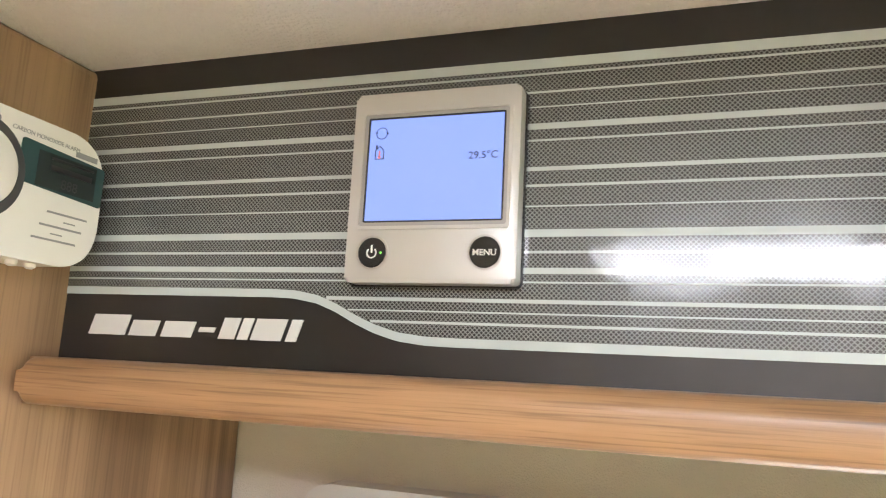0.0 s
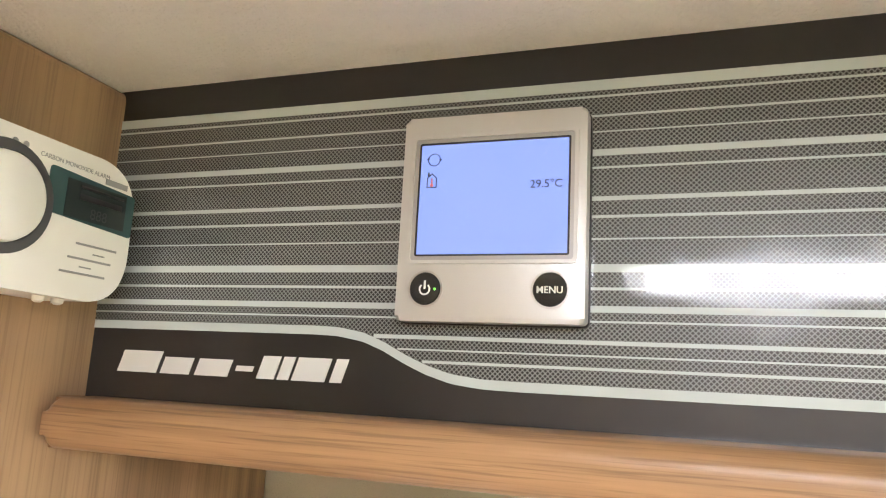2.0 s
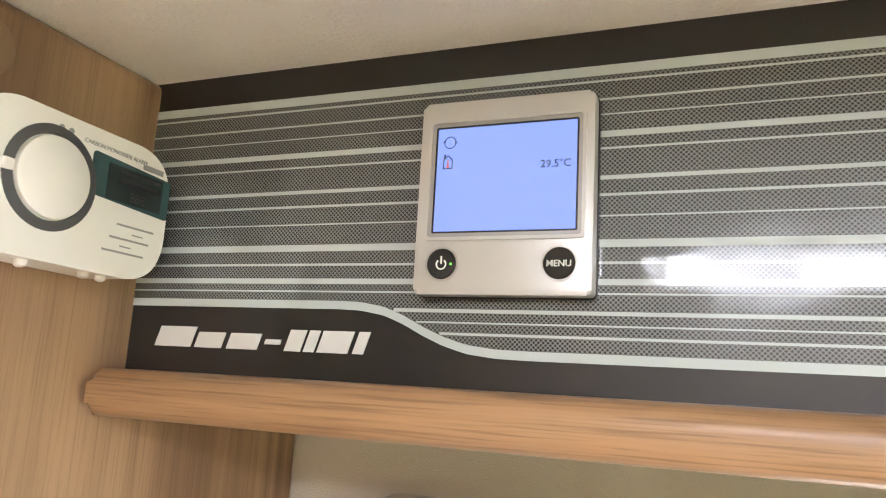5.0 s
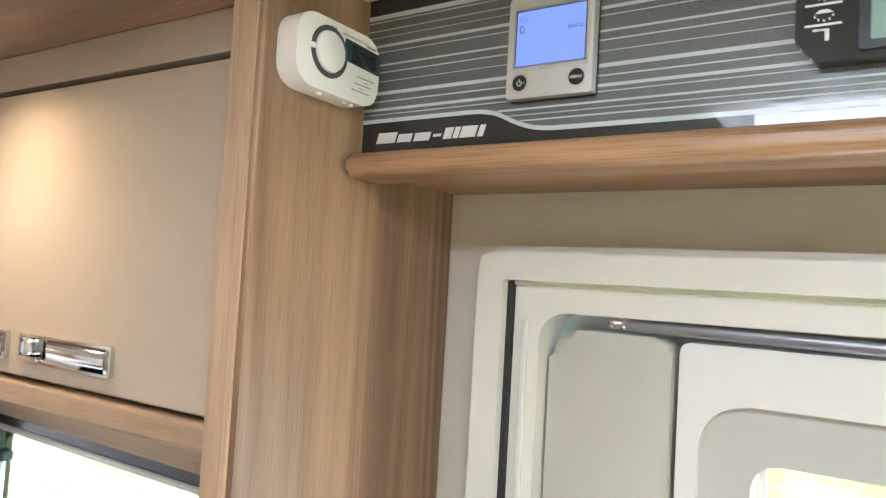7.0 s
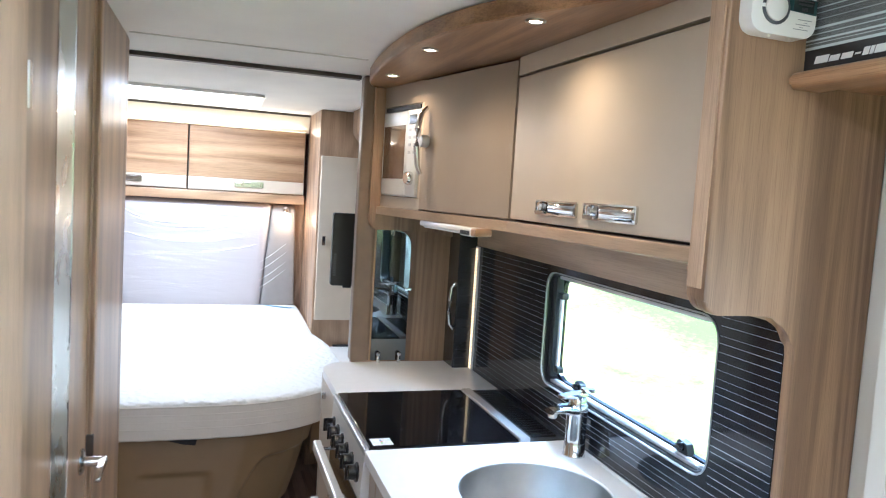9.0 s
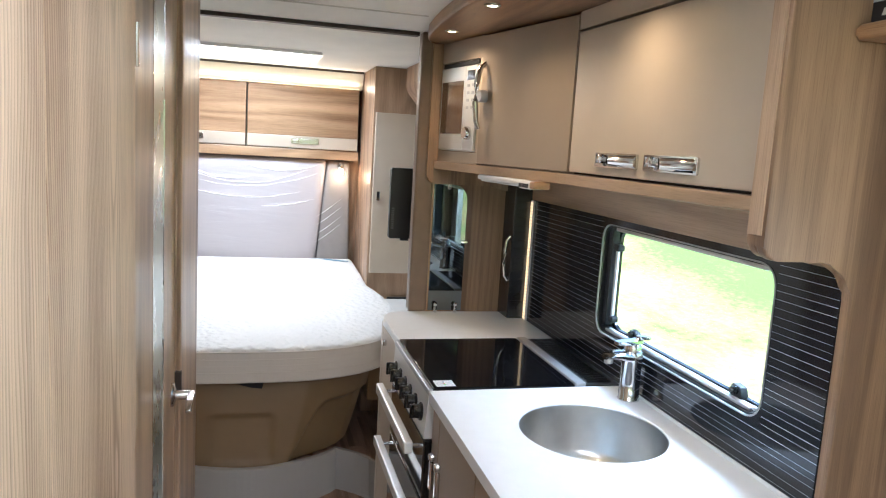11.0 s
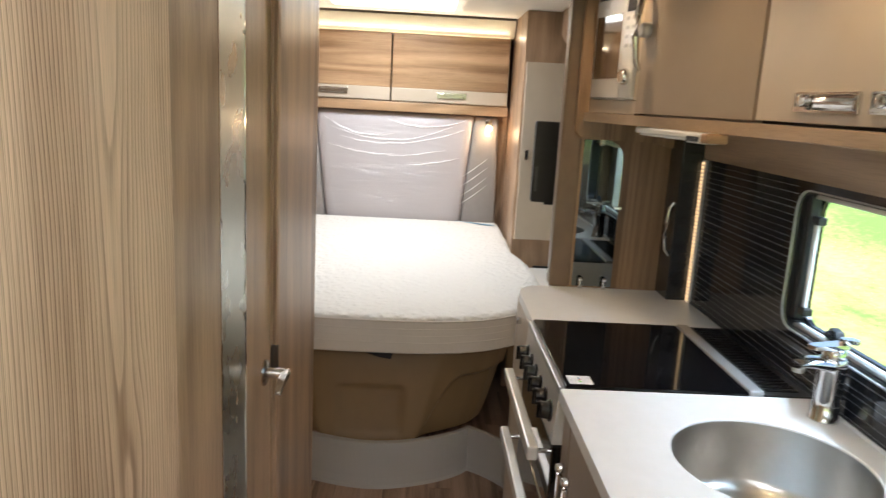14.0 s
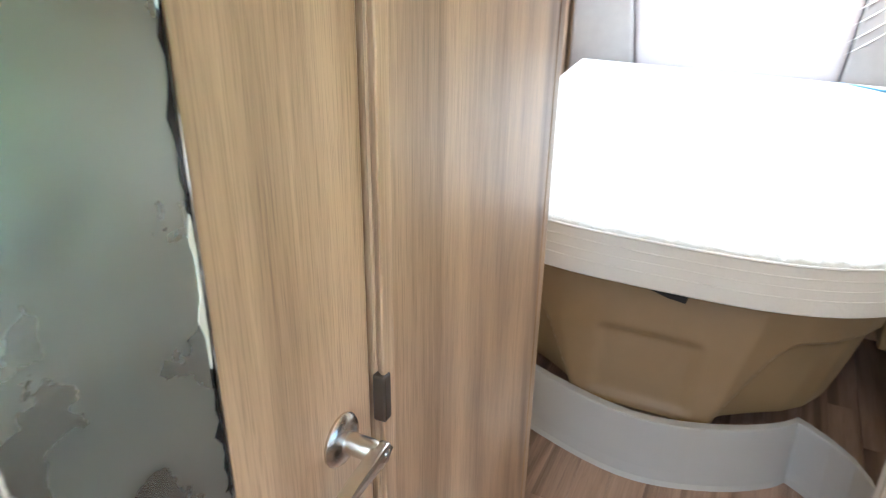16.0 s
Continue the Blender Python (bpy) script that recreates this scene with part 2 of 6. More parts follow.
splash_dark = plain("splashback_dark_gloss", (0.012, 0.015, 0.022), 0.08, 0, 0.0, 0.1, 6.0)
splash_line = plain("splashback_pale_line", (0.40, 0.42, 0.44), 0.35, 0, 1.0, 0.1, 30.0, coat_rough=0.02)
sticker = plain("white_sticker", (0.75, 0.75, 0.78), 0.4, 0, 0, 0.3, 160.0)
rubber = plain("black_rubber", (0.02, 0.02, 0.02), 0.6)
screen_blue = plain("screen_backlight", (0.02, 0.02, 0.03), 0.2, 0, 0.3, emit=(0.30, 0.42, 0.95), strength=0.24)
screen_ink = plain("screen_ink", (0.03, 0.035, 0.06), 0.5)
screen_red = plain("screen_red_ink", (0.5, 0.12, 0.12), 0.5, emit=(0.5, 0.2, 0.25), strength=0.1)
lcd_grey = plain("grey_lcd", (0.15, 0.22, 0.18), 0.3, 0, 0.3, emit=(0.16, 0.24, 0.20), strength=0.12)
green_led = plain("green_indicator", (0.1, 0.4, 0.05), 0.4, emit=(0.25, 0.9, 0.1), strength=0.2)
white_print = plain("white_print", (0.72, 0.72, 0.70), 0.4)
grey_print = plain("grey_print", (0.32, 0.32, 0.32), 0.5)
warm_led = plain("warm_lamp_lens", (0.9, 0.8, 0.6), 0.4, emit=(1.0, 0.78, 0.48), strength=5.0)
strip_led = plain("warm_strip_light", (0.9, 0.8, 0.6), 0.4, emit=(1.0, 0.66, 0.34), strength=0.75)
pale_laminate = plain("pale_cream_laminate", (0.66, 0.575, 0.46), 0.34, 0.1, 0.0, 0.03, 9.0, 0.03, 900.0)
cove_mat = plain("cream_cove", (0.74, 0.68, 0.55), 0.6, 0, 0, 0.02)


def hatch(name, pitch, fill, light, dark, coat=1.0):
    """A printed diagonal mesh on dark ground under a clear gloss."""
    m, t, p = mat(name)
    put(p, "Roughness", 0.4), put(p, "Coat Weight", coat), put(p, "Coat Roughness", 0.035)
    co = t.nodes.new("ShaderNodeTexCoord")
    sep = t.nodes.new("ShaderNodeSeparateXYZ")
    t.links.new(co.outputs["Object"], sep.inputs[0])
    masks = []
    for op in ("ADD", "SUBTRACT"):
        s = t.nodes.new("ShaderNodeMath")
        s.operation = op
        t.links.new(sep.outputs[0], s.inputs[0])
        t.links.new(sep.outputs[2], s.inputs[1])
        d = t.nodes.new("ShaderNodeMath")
        d.operation = "PINGPONG"
        put(d, 1, pitch / 2)
        t.links.new(s.outputs[0], d.inputs[0])
        r = t.nodes.new("ShaderNodeMapRange")
        put(r, "From Min", pitch * fill / 2 + pitch * 0.04), put(r, "From Max", pitch * fill / 2 - pitch * 0.04)
        t.links.new(d.outputs[0], r.inputs[0])
        masks.append(r.outputs[0])
    mx = t.nodes.new("ShaderNodeMath")
    mx.operation = "MAXIMUM"
    t.links.new(masks[0], mx.inputs[0])
    t.links.new(masks[1], mx.inputs[1])
    mix = t.nodes.new("ShaderNodeMix")
    mix.data_type = "RGBA"
    mix.inputs[6].default_value, mix.inputs[7].default_value = (*dark, 1), (*light, 1)
    t.links.new(mx.outputs[0], mix.inputs[0])
    t.links.new(mix.outputs[2], p.inputs["Base Color"])
    # dusty gloss
    dust = t.nodes.new("ShaderNodeTexNoise")
    put(dust, "Scale", 26.0), put(dust, "Detail", 9.0), put(dust, "Roughness", 0.7)
    t.links.new(co.outputs["Object"], dust.inputs["Vector"])
    dr = t.nodes.new("ShaderNodeMapRange")
    put(dr, "From Min", 0.42), put(dr, "From Max", 0.68), put(dr, "To Min", 0.03), put(dr, "To Max", 0.20)
    t.links.new(dust.outputs[0], dr.inputs[0])
    t.links.new(dr.outputs[0], p.inputs["Coat Roughness"])
    return m


fascia_mesh = hatch("fascia_printed_mesh", 0.0024, 0.27, (0.235, 0.255, 0.255), (0.008, 0.008, 0.008))


def glass(name, tint=(1, 1, 1), rough=0.0):
    m, t, p = mat(name)
    put(p, "Base Color", (*tint, 1)), put(p, "Transmission Weight", 1.0), put(p, "Roughness", rough), put(p, "IOR", 1.02)
    return m


pane_glass = glass("window_pane")


def milky_acrylic():
    m, t, p = mat("milky_acrylic")
    put(p, "Base Color", (0.8, 0.8, 0.78, 1))
    tr = t.nodes.new("ShaderNodeBsdfTranslucent")
    put(tr, "Color", (0.85, 0.86, 0.86, 1))
    mx = t.nodes.new("ShaderNodeMixShader")
    put(mx, 0, 0.75)
    t.links.new(p.outputs[0], mx.inputs[1])
    t.links.new(tr.outputs[0], mx.inputs[2])
    t.links.new(mx.outputs[0], t.nodes["Material Output"].inputs[0])
    return m


milky = milky_acrylic()
oven_glass = plain("oven_dark_glass", (0.012, 0.010, 0.009), 0.06, 0, 0.8)
micro_glass = plain("microwave_dark_glass", (0.10, 0.062, 0.036), 0.08, 0, 0.8)
m, t, p = mat("mirror")
put(p, "Base Color", (0.20, 0.215, 0.21, 1)), put(p, "Metallic", 1.0), put(p, "Roughness", 0.015)
mirror = m


def worn_mirror():
    """A grey tinted mirror with a scratched protective film."""
    m, t, p = mat("filmed_mirror")
    put(p, "Base Color", (0.66, 0.71, 0.68, 1)), put(p, "Metallic", 1.0)
    co = t.nodes.new("ShaderNodeTexCoord")

    def noise_at(scale, stretch, detail):
        mp = t.nodes.new("ShaderNodeMapping")
        put(mp, "Scale", stretch)
        t.links.new(co.outputs["Object"], mp.inputs["Vector"])
        n = t.nodes.new("ShaderNodeTexNoise")
        put(n, "Scale", scale), put(n, "Detail", detail)
        t.links.new(mp.outputs[0], n.inputs["Vector"])
        return n.outputs[0], mp.outputs[0]

    cloud, _ = noise_at(14.0, (1, 1, 1), 8.0)
    patch, _ = noise_at(1.0, (1.0, 1.0, 4.2), 1.0)
    _, cells = noise_at(1.0, (1.0, 1.0, 1.9), 1.0)
    v = t.nodes.new("ShaderNodeTexVoronoi")
    v.feature, v.distance = "F1", "MANHATTAN"
    put(v, "Scale", 55.0)
    t.links.new(cells, v.inputs["Vector"])
    r1 = t.nodes.new("ShaderNodeMapRange")
    put(r1, "From Min", 0.35), put(r1, "From Max", 0.7), put(r1, "To Min", 0.25), put(r1, "To Max", 0.38)
    t.links.new(cloud, r1.inputs[0])
    t.links.new(r1.outputs[0], p.inputs["Roughness"])
    # crinkled film lies in patches up the strip
    where = t.nodes.new("ShaderNodeMapRange")
    put(where, "From Min", 0.42), put(where, "From Max", 0.66), put(where, "To Min", 0.08), put(where, "To Max", 1.0)
    t.links.new(patch, where.inputs[0])
    g = t.nodes.new("ShaderNodeMath")
    g.operation = "MULTIPLY"
    t.links.new(v.outputs[0], g.inputs[0])
    t.links.new(where.outputs[0], g.inputs[1])
    b = t.nodes.new("ShaderNodeBump")
    put(b, "Strength", 0.03), put(b, "Distance", 0.005)
    t.links.new(g.outputs[0], b.inputs["Height"])
    t.links.new(b.outputs[0], p.inputs["Normal"])
    return m


film_mirror = worn_mirror()


def mattress_cloth():
    """White quilted ticking: small stitched lozenges over a soft weave."""
    m, t, p = mat("white_quilted_ticking")
    put(p, "Base Color", (0.74, 0.73, 0.69, 1)), put(p, "Roughness", 0.85)
    co = t.nodes.new("ShaderNodeTexCoord")
    v = t.nodes.new("ShaderNodeTexVoronoi")
    v.feature = "SMOOTH_F1"
    put(v, "Scale", 38.0)
    t.links.new(co.outputs["Object"], v.inputs["Vector"])
    n1 = t.nodes.new("ShaderNodeTexNoise")
    put(n1, "Scale", 300.0)
    t.links.new(co.outputs["Object"], n1.inputs["Vector"])
    g = t.nodes.new("ShaderNodeMath")
    g.operation = "MULTIPLY_ADD"
    put(g, 1, 0.12)
    t.links.new(n1.outputs[0], g.inputs[0])
    t.links.new(v.outputs[0], g.inputs[2])
    b = t.nodes.new("ShaderNodeBump")
    put(b, "Strength", 1.0), put(b, "Distance", 0.010)
    b.invert = True
    t.links.new(g.outputs[0], b.inputs["Height"])
    t.links.new(b.outputs[0], p.inputs["Normal"])
    return m


ticking = mattress_cloth()
border_cloth = plain("mattress_border_cloth", (0.74, 0.71, 0.66), 0.85, 0, 0, 0.03, 10.0, 0.5, 90.0)


def film_cloth():
    """Pale fabric under a clear, loosely stretched plastic cover."""
    m, t, p = mat("pale_fabric_under_plastic")
    put(p, "Base Color", (0.48, 0.445, 0.45, 1)), put(p, "Roughness", 0.6), put(p, "Coat Weight", 1.0), put(p, "Coat Roughness", 0.09)
    co = t.nodes.new("ShaderNodeTexCoord")
    mp = t.nodes.new("ShaderNodeMapping")
    put(mp, "Scale", (1.0, 1.4, 9.0))
    t.links.new(co.outputs["Object"], mp.inputs["Vector"])
    n1 = t.nodes.new("ShaderNodeTexNoise")
    put(n1, "Scale", 2.2), put(n1, "Detail", 3.0), put(n1, "Distortion", 0.8)
    t.links.new(mp.outputs[0], n1.inputs["Vector"])
    b = t.nodes.new("ShaderNodeBump")
    put(b, "Strength", 0.9), put(b, "Distance", 0.03)
    t.links.new(n1.outputs[0], b.inputs["Height"])
    t.links.new(b.outputs[0], p.inputs["Coat Normal"])
    return m


film_fabric = film_cloth()
# folds of clear film; the near-white base colour paints their glints
film_fold_glint = plain("film_wrinkle_glint", (0.88, 0.86, 0.86), 0.06, 0, 1.0, 0.02, 20.0, coat_rough=0.05)


def grass_ground():
    m, t, p = mat("meadow_grass")
    put(p, "Roughness", 0.9)
    co = t.nodes.new("ShaderNodeTexCoord")
    n1 = t.nodes.new("ShaderNodeTexNoise")
    put(n1, "Scale", 0.8), put(n1, "Detail", 5.0)
    n2 = t.nodes.new("ShaderNodeTexNoise")
    put(n2, "Scale", 11.0), put(n2, "Detail", 10.0), put(n2, "Roughness", 0.68)
    for n in (n1, n2):
        t.links.new(co.outputs["Object"], n.inputs["Vector"])
    a = t.nodes.new("ShaderNodeMath")
    a.operation = "MULTIPLY_ADD"
    put(a, 1, 0.5)
    t.links.new(n2.outputs[0], a.inputs[0])
    t.links.new(n1.outputs[0], a.inputs[2])
    ramp = t.nodes.new("ShaderNodeValToRGB")
    e = ramp.color_ramp.elements
    e[0].position, e[1].position = 0.60, 0.88
    e[0].color, e[1].color = (0.15, 0.31, 0.06, 1), (0.49, 0.48, 0.19, 1)
    # the mown strip beside the vehicle is dry, the meadow behind it lush
    sep = t.nodes.new("ShaderNodeSeparateXYZ")
    t.links.new(co.outputs["Object"], sep.inputs[0])
    edge = t.nodes.new("ShaderNodeMath")
    edge.operation = "MULTIPLY_ADD"
    put(edge, 1, 5.0)
    t.links.new(n1.outputs[0], edge.inputs[0])
    t.links.new(sep.outputs[1], edge.inputs[2])
    lush = t.nodes.new("ShaderNodeMapRange")
    put(lush, "From Min", 7.4), put(lush, "From Max", 8.8), put(lush, "To Min", 0.04), put(lush, "To Max", -0.20)
    t.links.new(edge.outputs[0], lush.inputs[0])
    tone = t.nodes.new("ShaderNodeMath")
    tone.operation = "ADD"
    t.links.new(a.outputs[0], tone.inputs[0])
    t.links.new(lush.outputs[0], tone.inputs[1])
    t.links.new(tone.outputs[0], ramp.inputs[0])
    t.links.new(ramp.outputs[0], p.inputs["Base Color"])
    b = t.nodes.new("ShaderNodeBump")
    put(b, "Strength", 0.8), put(b, "Distance", 0.05)
    t.links.new(n2.outputs[0], b.inputs["Height"])
    t.links.new(b.outputs[0], p.inputs["Normal"])
    return m


meadow = grass_ground()

# ------------------------------------------------------------------ building helpers


def part(name, bm, material, parent=None, label="", smooth=False):
    me = bpy.data.meshes.new(name)
    bmesh.ops.recalc_face_normals(bm, faces=bm.faces[:])
    bm.to_mesh(me)
    bm.free()
    me.materials.append(material)
    if smooth:
        for f in me.polygons:
            f.use_smooth = True
        me.set_sharp_from_angle(angle=radians(42))
    ob = new(name, me)
    if parent is not None:
        ob.parent = parent
        ob.matrix_parent_inverse = BASE[parent.name].inverted()
    BASE[ob.name] = Matrix.Identity(4)
    if label:
        ob["label"] = label
    return ob


BASE = {}


def thing(name, at, label, category, group="", kind=""):
    e = new(name)
    e.empty_display_size = 0.05
    e.location = at
    BASE[e.name] = Matrix.Translation(at)
    return tagged(e, label, category, group, kind)


def structure(name, bm, material, label="", category="wall"):
    return tagged(part(name, bm, material), label, category, "", "structure")


def box(x0, x1, y0, y1, z0, z1, bevel=0.0, bm=None, seg=2):
    out = bm or bmesh.new()
    r = bmesh.ops.create_cube(out, size=1.0, matrix=Matrix.Translation(((x0 + x1) / 2, (y0 + y1) / 2, (z0 + z1) / 2)) @ Matrix.Diagonal((x1 - x0, y1 - y0, z1 - z0, 1)))
    if bevel:
        es = list({e for v in r["verts"] for e in v.link_edges})
        bmesh.ops.bevel(out, geom=es, offset=bevel, segments=seg, profile=0.5, affect="EDGES")
    return out


def rounded(points, radii, steps=6):
    """A 2D outline whose corners are rounded."""
    out, n = [], len(points)
    for i, pt in enumerate(points):
        r = radii[i] if isinstance(radii, (list, tuple)) else radii
        if r <= 0:
            out.append(Vector(pt))
            continue
        p0, p1, p2 = Vector(points[i - 1]), Vector(pt), Vector(points[(i + 1) % n])
        a, b = (p0 - p1).normalized(), (p2 - p1).normalized()
        half = a.angle(b) / 2
        d = min(r / math.tan(half), (p0 - p1).length * 0.49, (p2 - p1).length * 0.49)
        s, e = p1 + a * d, p1 + b * d
        for k in range(steps + 1):
            u = k / steps
            out.append(s * (1 - u) ** 2 + p1 * 2 * u * (1 - u) * 0.86 + (s + e) / 2 * 2 * u * (1 - u) * 0.14 + e * u ** 2)
    return out


def prism(outline, axis, a, b, bevel=0.0, bm=None, hole=None, seg=2):
    """Extrudes a 2D outline along an axis from a to b. The outline is (y, z) for x, (x, z) for y, (x, y) for z. A hole is a second outline of equal count."""
    out = bm or bmesh.new()

    def place(p, h):
        return {"x": (h, p[0], p[1]), "y": (p[0], h, p[1]), "z": (p[0], p[1], h)}[axis]

    lo, hi = [out.verts.new(place(p, a)) for p in outline], [out.verts.new(place(p, b)) for p in outline]
    n = len(outline)
    sides = [out.faces.new((lo[i], lo[(i + 1) % n], hi[(i + 1) % n], hi[i])) for i in range(n)]
    if hole is None:
        caps = [out.faces.new(lo[::-1]), out.faces.new(hi)]
        if bevel:
            es = [e for f in caps for e in f.edges]
            bmesh.ops.bevel(out, geom=es, offset=bevel, segments=seg, profile=0.5, affect="EDGES")
    else:
        hl, hh = [out.verts.new(place(p, a)) for p in hole], [out.verts.new(place(p, b)) for p in hole]
        for i in range(n):
            j = (i + 1) % n
            out.faces.new((hl[j], hl[i], hh[i], hh[j]))
            out.faces.new((lo[j], lo[i], hl[i], hl[j]))
            out.faces.new((hi[i], hi[j], hh[j], hh[i]))
    return out


def rect(x0, x1, y0, y1):
    return [(x0, y0), (x1, y0), (x1, y1), (x0, y1)]


def ring(cx, cy, r, n=40, ry=None, start=0.0):
    return [(cx + r * math.cos(start + 2 * math.pi * k / n), cy + (ry or r) * math.sin(start + 2 * math.pi * k / n)) for k in range(n)]


def tube(points, r, n=10, bm=None, caps=True):
    """A round bar along a path."""
    out = bm or bmesh.new()
    pts = [Vector(q) for q in points]
    rows = []
    for i, q in enumerate(pts):
        d = (pts[min(i + 1, len(pts) - 1)] - pts[max(i - 1, 0)]).normalized()
        u = d.cross(Vector((0, 0, 1)))
        u = (u if u.length > 0.05 else d.cross(Vector((0, 1, 0)))).normalized()
        w = d.cross(u)
        rr = r[i] if isinstance(r, (list, tuple)) else r
        rows.append([out.verts.new(q + (u * math.cos(2 * math.pi * k / n) + w * math.sin(2 * math.pi * k / n)) * rr) for k in range(n)])
    for s, e in zip(rows, rows[1:]):
        for k in range(n):
            out.faces.new((s[k], s[(k + 1) % n], e[(k + 1) % n], e[k]))
    if caps:
        out.faces.new(rows[0][::-1]), out.faces.new(rows[-1])
    return out


def lathe(profile, axis_matrix, n=32, bm=None, caps=True):
    """Turns a profile of (radius, height) round the z axis of a pose."""
    out = bm or bmesh.new()
    rows = []
    for r, h in profile:
        rows.append([out.verts.new(axis_matrix @ Vector((r * math.cos(2 * math.pi * k / n), r * math.sin(2 * math.pi * k / n), h))) for k in range(n)])
    for s, e in zip(rows, rows[1:]):
        for k in range(n):
            out.faces.new((s[k], s[(k + 1) % n], e[(k + 1) % n], e[k]))
    if caps:
        out.faces.new(rows[0][::-1]), out.faces.new(rows[-1])
    return out


def letters(name, text, size, m, material, parent, depth=0.0002, align="LEFT", bold=0.0):
    """Raised printed words in the built-in font, as a mesh."""
    cu = bpy.data.curves.new(name, "FONT")
    cu.body, cu.size, cu.extrude, cu.align_x, cu.offset = text, size, depth, align, bold
    tmp = bpy.data.objects.new(name, cu)
    scene.collection.objects.link(tmp)
    bpy.context.view_layer.update()
    me = bpy.data.meshes.new_from_object(tmp)
    bpy.data.objects.remove(tmp)
    me.transform(m)
    me.materials.clear()
    me.materials.append(material)
    ob = new(name, me)
    ob.parent = parent
    ob.matrix_parent_inverse = BASE[parent.name].inverted()
    BASE[ob.name] = Matrix.Identity(4)
    return ob


FACE_Y = Euler((radians(90), 0, 0)).to_matrix().to_4x4()              # words that face -y
FACE_X = Euler((radians(90), 0, radians(90))).to_matrix().to_4x4()    # words that face +x

# ------------------------------------------------------------------ ground and shell
CEIL = 2.056
YW, YSPLASH, YLEFT = 0.615, 0.45, -0.80
XE = 2.5                                     # front end of the living space
XR = -3.98                                   # rear end

gb = bmesh.new()
bmesh.ops.create_grid(gb, x_segments=120, y_segments=120, size=140.0, matrix=Matrix.Translation((0, 0, -0.75)))
for v in gb.verts:
    far = max(0.0, math.hypot(v.co.x, v.co.y) - 5.0)
    v.co.z += min(7.0, far * 0.13) + 0.10 * noise.noise(v.co * 0.35)
tagged(part("ground", gb, meadow, smooth=True), "sunlit green meadow outside the windows", "ground", "", "structure")

structure("floor", box(XR, XE, -1.68, YW, -0.05, -0.003), wood_floor, "wood-look vinyl floor", "floor")


def ceiling():
    bm = bmesh.new()
    xs = [XR, -3.42, -2.9, 0.05, 0.70, 1.4, 2.1, XE]
    ys = [-1.68, -0.98, -0.85, -0.50, -0.34, -0.17, -0.15, YW]
    holes = {(1, 1), (1, 2), (1, 3), (3, 3), (3, 4), (5, 2), (5, 3), (5, 4), (5, 5)}
    for i in range(7):
        for j in range(7):
            if (i, j) not in holes:
                box(xs[i], xs[i + 1], ys[j], ys[j + 1], CEIL, CEIL + 0.05, bm=bm)
    bmesh.ops.remove_doubles(bm, verts=bm.verts[:], dist=1e-5)
    return bm


structure("ceiling", ceiling(), ceiling_vinyl, "cream textured ceiling", "ceiling")
structure("ceiling_joint", box(-1.585, -1.575, -0.79, -0.06, CEIL - 0.003, CEIL + 0.001), cream, "pale joint strip across the ceiling", "trim")


def roof_window(name, x0, x1, y0, y1):
    o = thing(name, ((x0 + x1) / 2, (y0 + y1) / 2, CEIL), "white framed rooflight in the ceiling", "rooflight", "rooflights", "structure")
    r = 0.03
    part("window_frame", prism(rounded(rect(x0 - 0.035, x1 + 0.035, y0 - 0.035, y1 + 0.035), r), "z", CEIL - 0.014, CEIL + 0.06, hole=rounded(rect(x0 + 0.005, x1 - 0.005, y0 + 0.005, y1 - 0.005), r)), white_plastic, o)
    part("pane", prism(rounded(rect(x0, x1, y0, y1), r), "z", CEIL + 0.0605, CEIL + 0.066), milky, o, "milky acrylic pane")
    return o


roof_window("window_1", 0.05, 0.70, -0.50, -0.17)
roof_window("window_2", -3.42, -2.9, -0.98, -0.34)
# unseen lounge rooflight, added as an opening for the fill lamp
roof_window("window_8", 1.4, 2.1, -0.85, -0.15)


def wall_with_holes(x0, x1, z0, z1, y0, y1, holes):
    """A wall along x with rectangular openings (x0, x1, z0, z1), which do not overlap in x."""
    bm = bmesh.new()
    x = x0
    for a, b, c, d in sorted(holes):
        box(x, a, y0, y1, z0, z1, bm=bm)
        if c > z0:
            box(a, b, y0, y1, z0, c, bm=bm)
        if d < z1:
            box(a, b, y0, y1, d, z1, bm=bm)
        x = b
    box(x, x1, y0, y1, z0, z1, bm=bm)
    return bm


WIN = (-1.17, -0.385, 1.075, 1.415)            # kitchen window opening
DOORX = (-0.072, 0.535)
structure("wall_north", wall_with_holes(XR, XE, 0, CEIL, YW, YW + 0.035, [(WIN[0] - 0.55, WIN[1] + 0.06, WIN[2] - 0.12, WIN[3] + 0.06), (DOORX[0], DOORX[1], 0.02, 1.74), (1.3, 2.2, 0.95, 1.5)]), cream, "cream vinyl wall round the entrance door")
structure("wall_south", wall_with_holes(XR, XE, 0, CEIL, -1.715, -1.68, [(1.2, 2.2, 0.95, 1.5)]), cream, "cream vinyl side wall")


def end_wall(x0, x1, hole=None):
    bm = bmesh.new()
    if hole:
        a, b, c, d = hole
        box(x0, x1, -1.715, a, 0, CEIL, bm=bm), box(x0, x1, b, YW + 0.035, 0, CEIL, bm=bm)
        box(x0, x1, a, b, 0, c, bm=bm), box(x0, x1, a, b, d, CEIL, bm=bm)
    else:
        box(x0, x1, -1.715, YW + 0.035, 0, CEIL, bm=bm)
    return bm


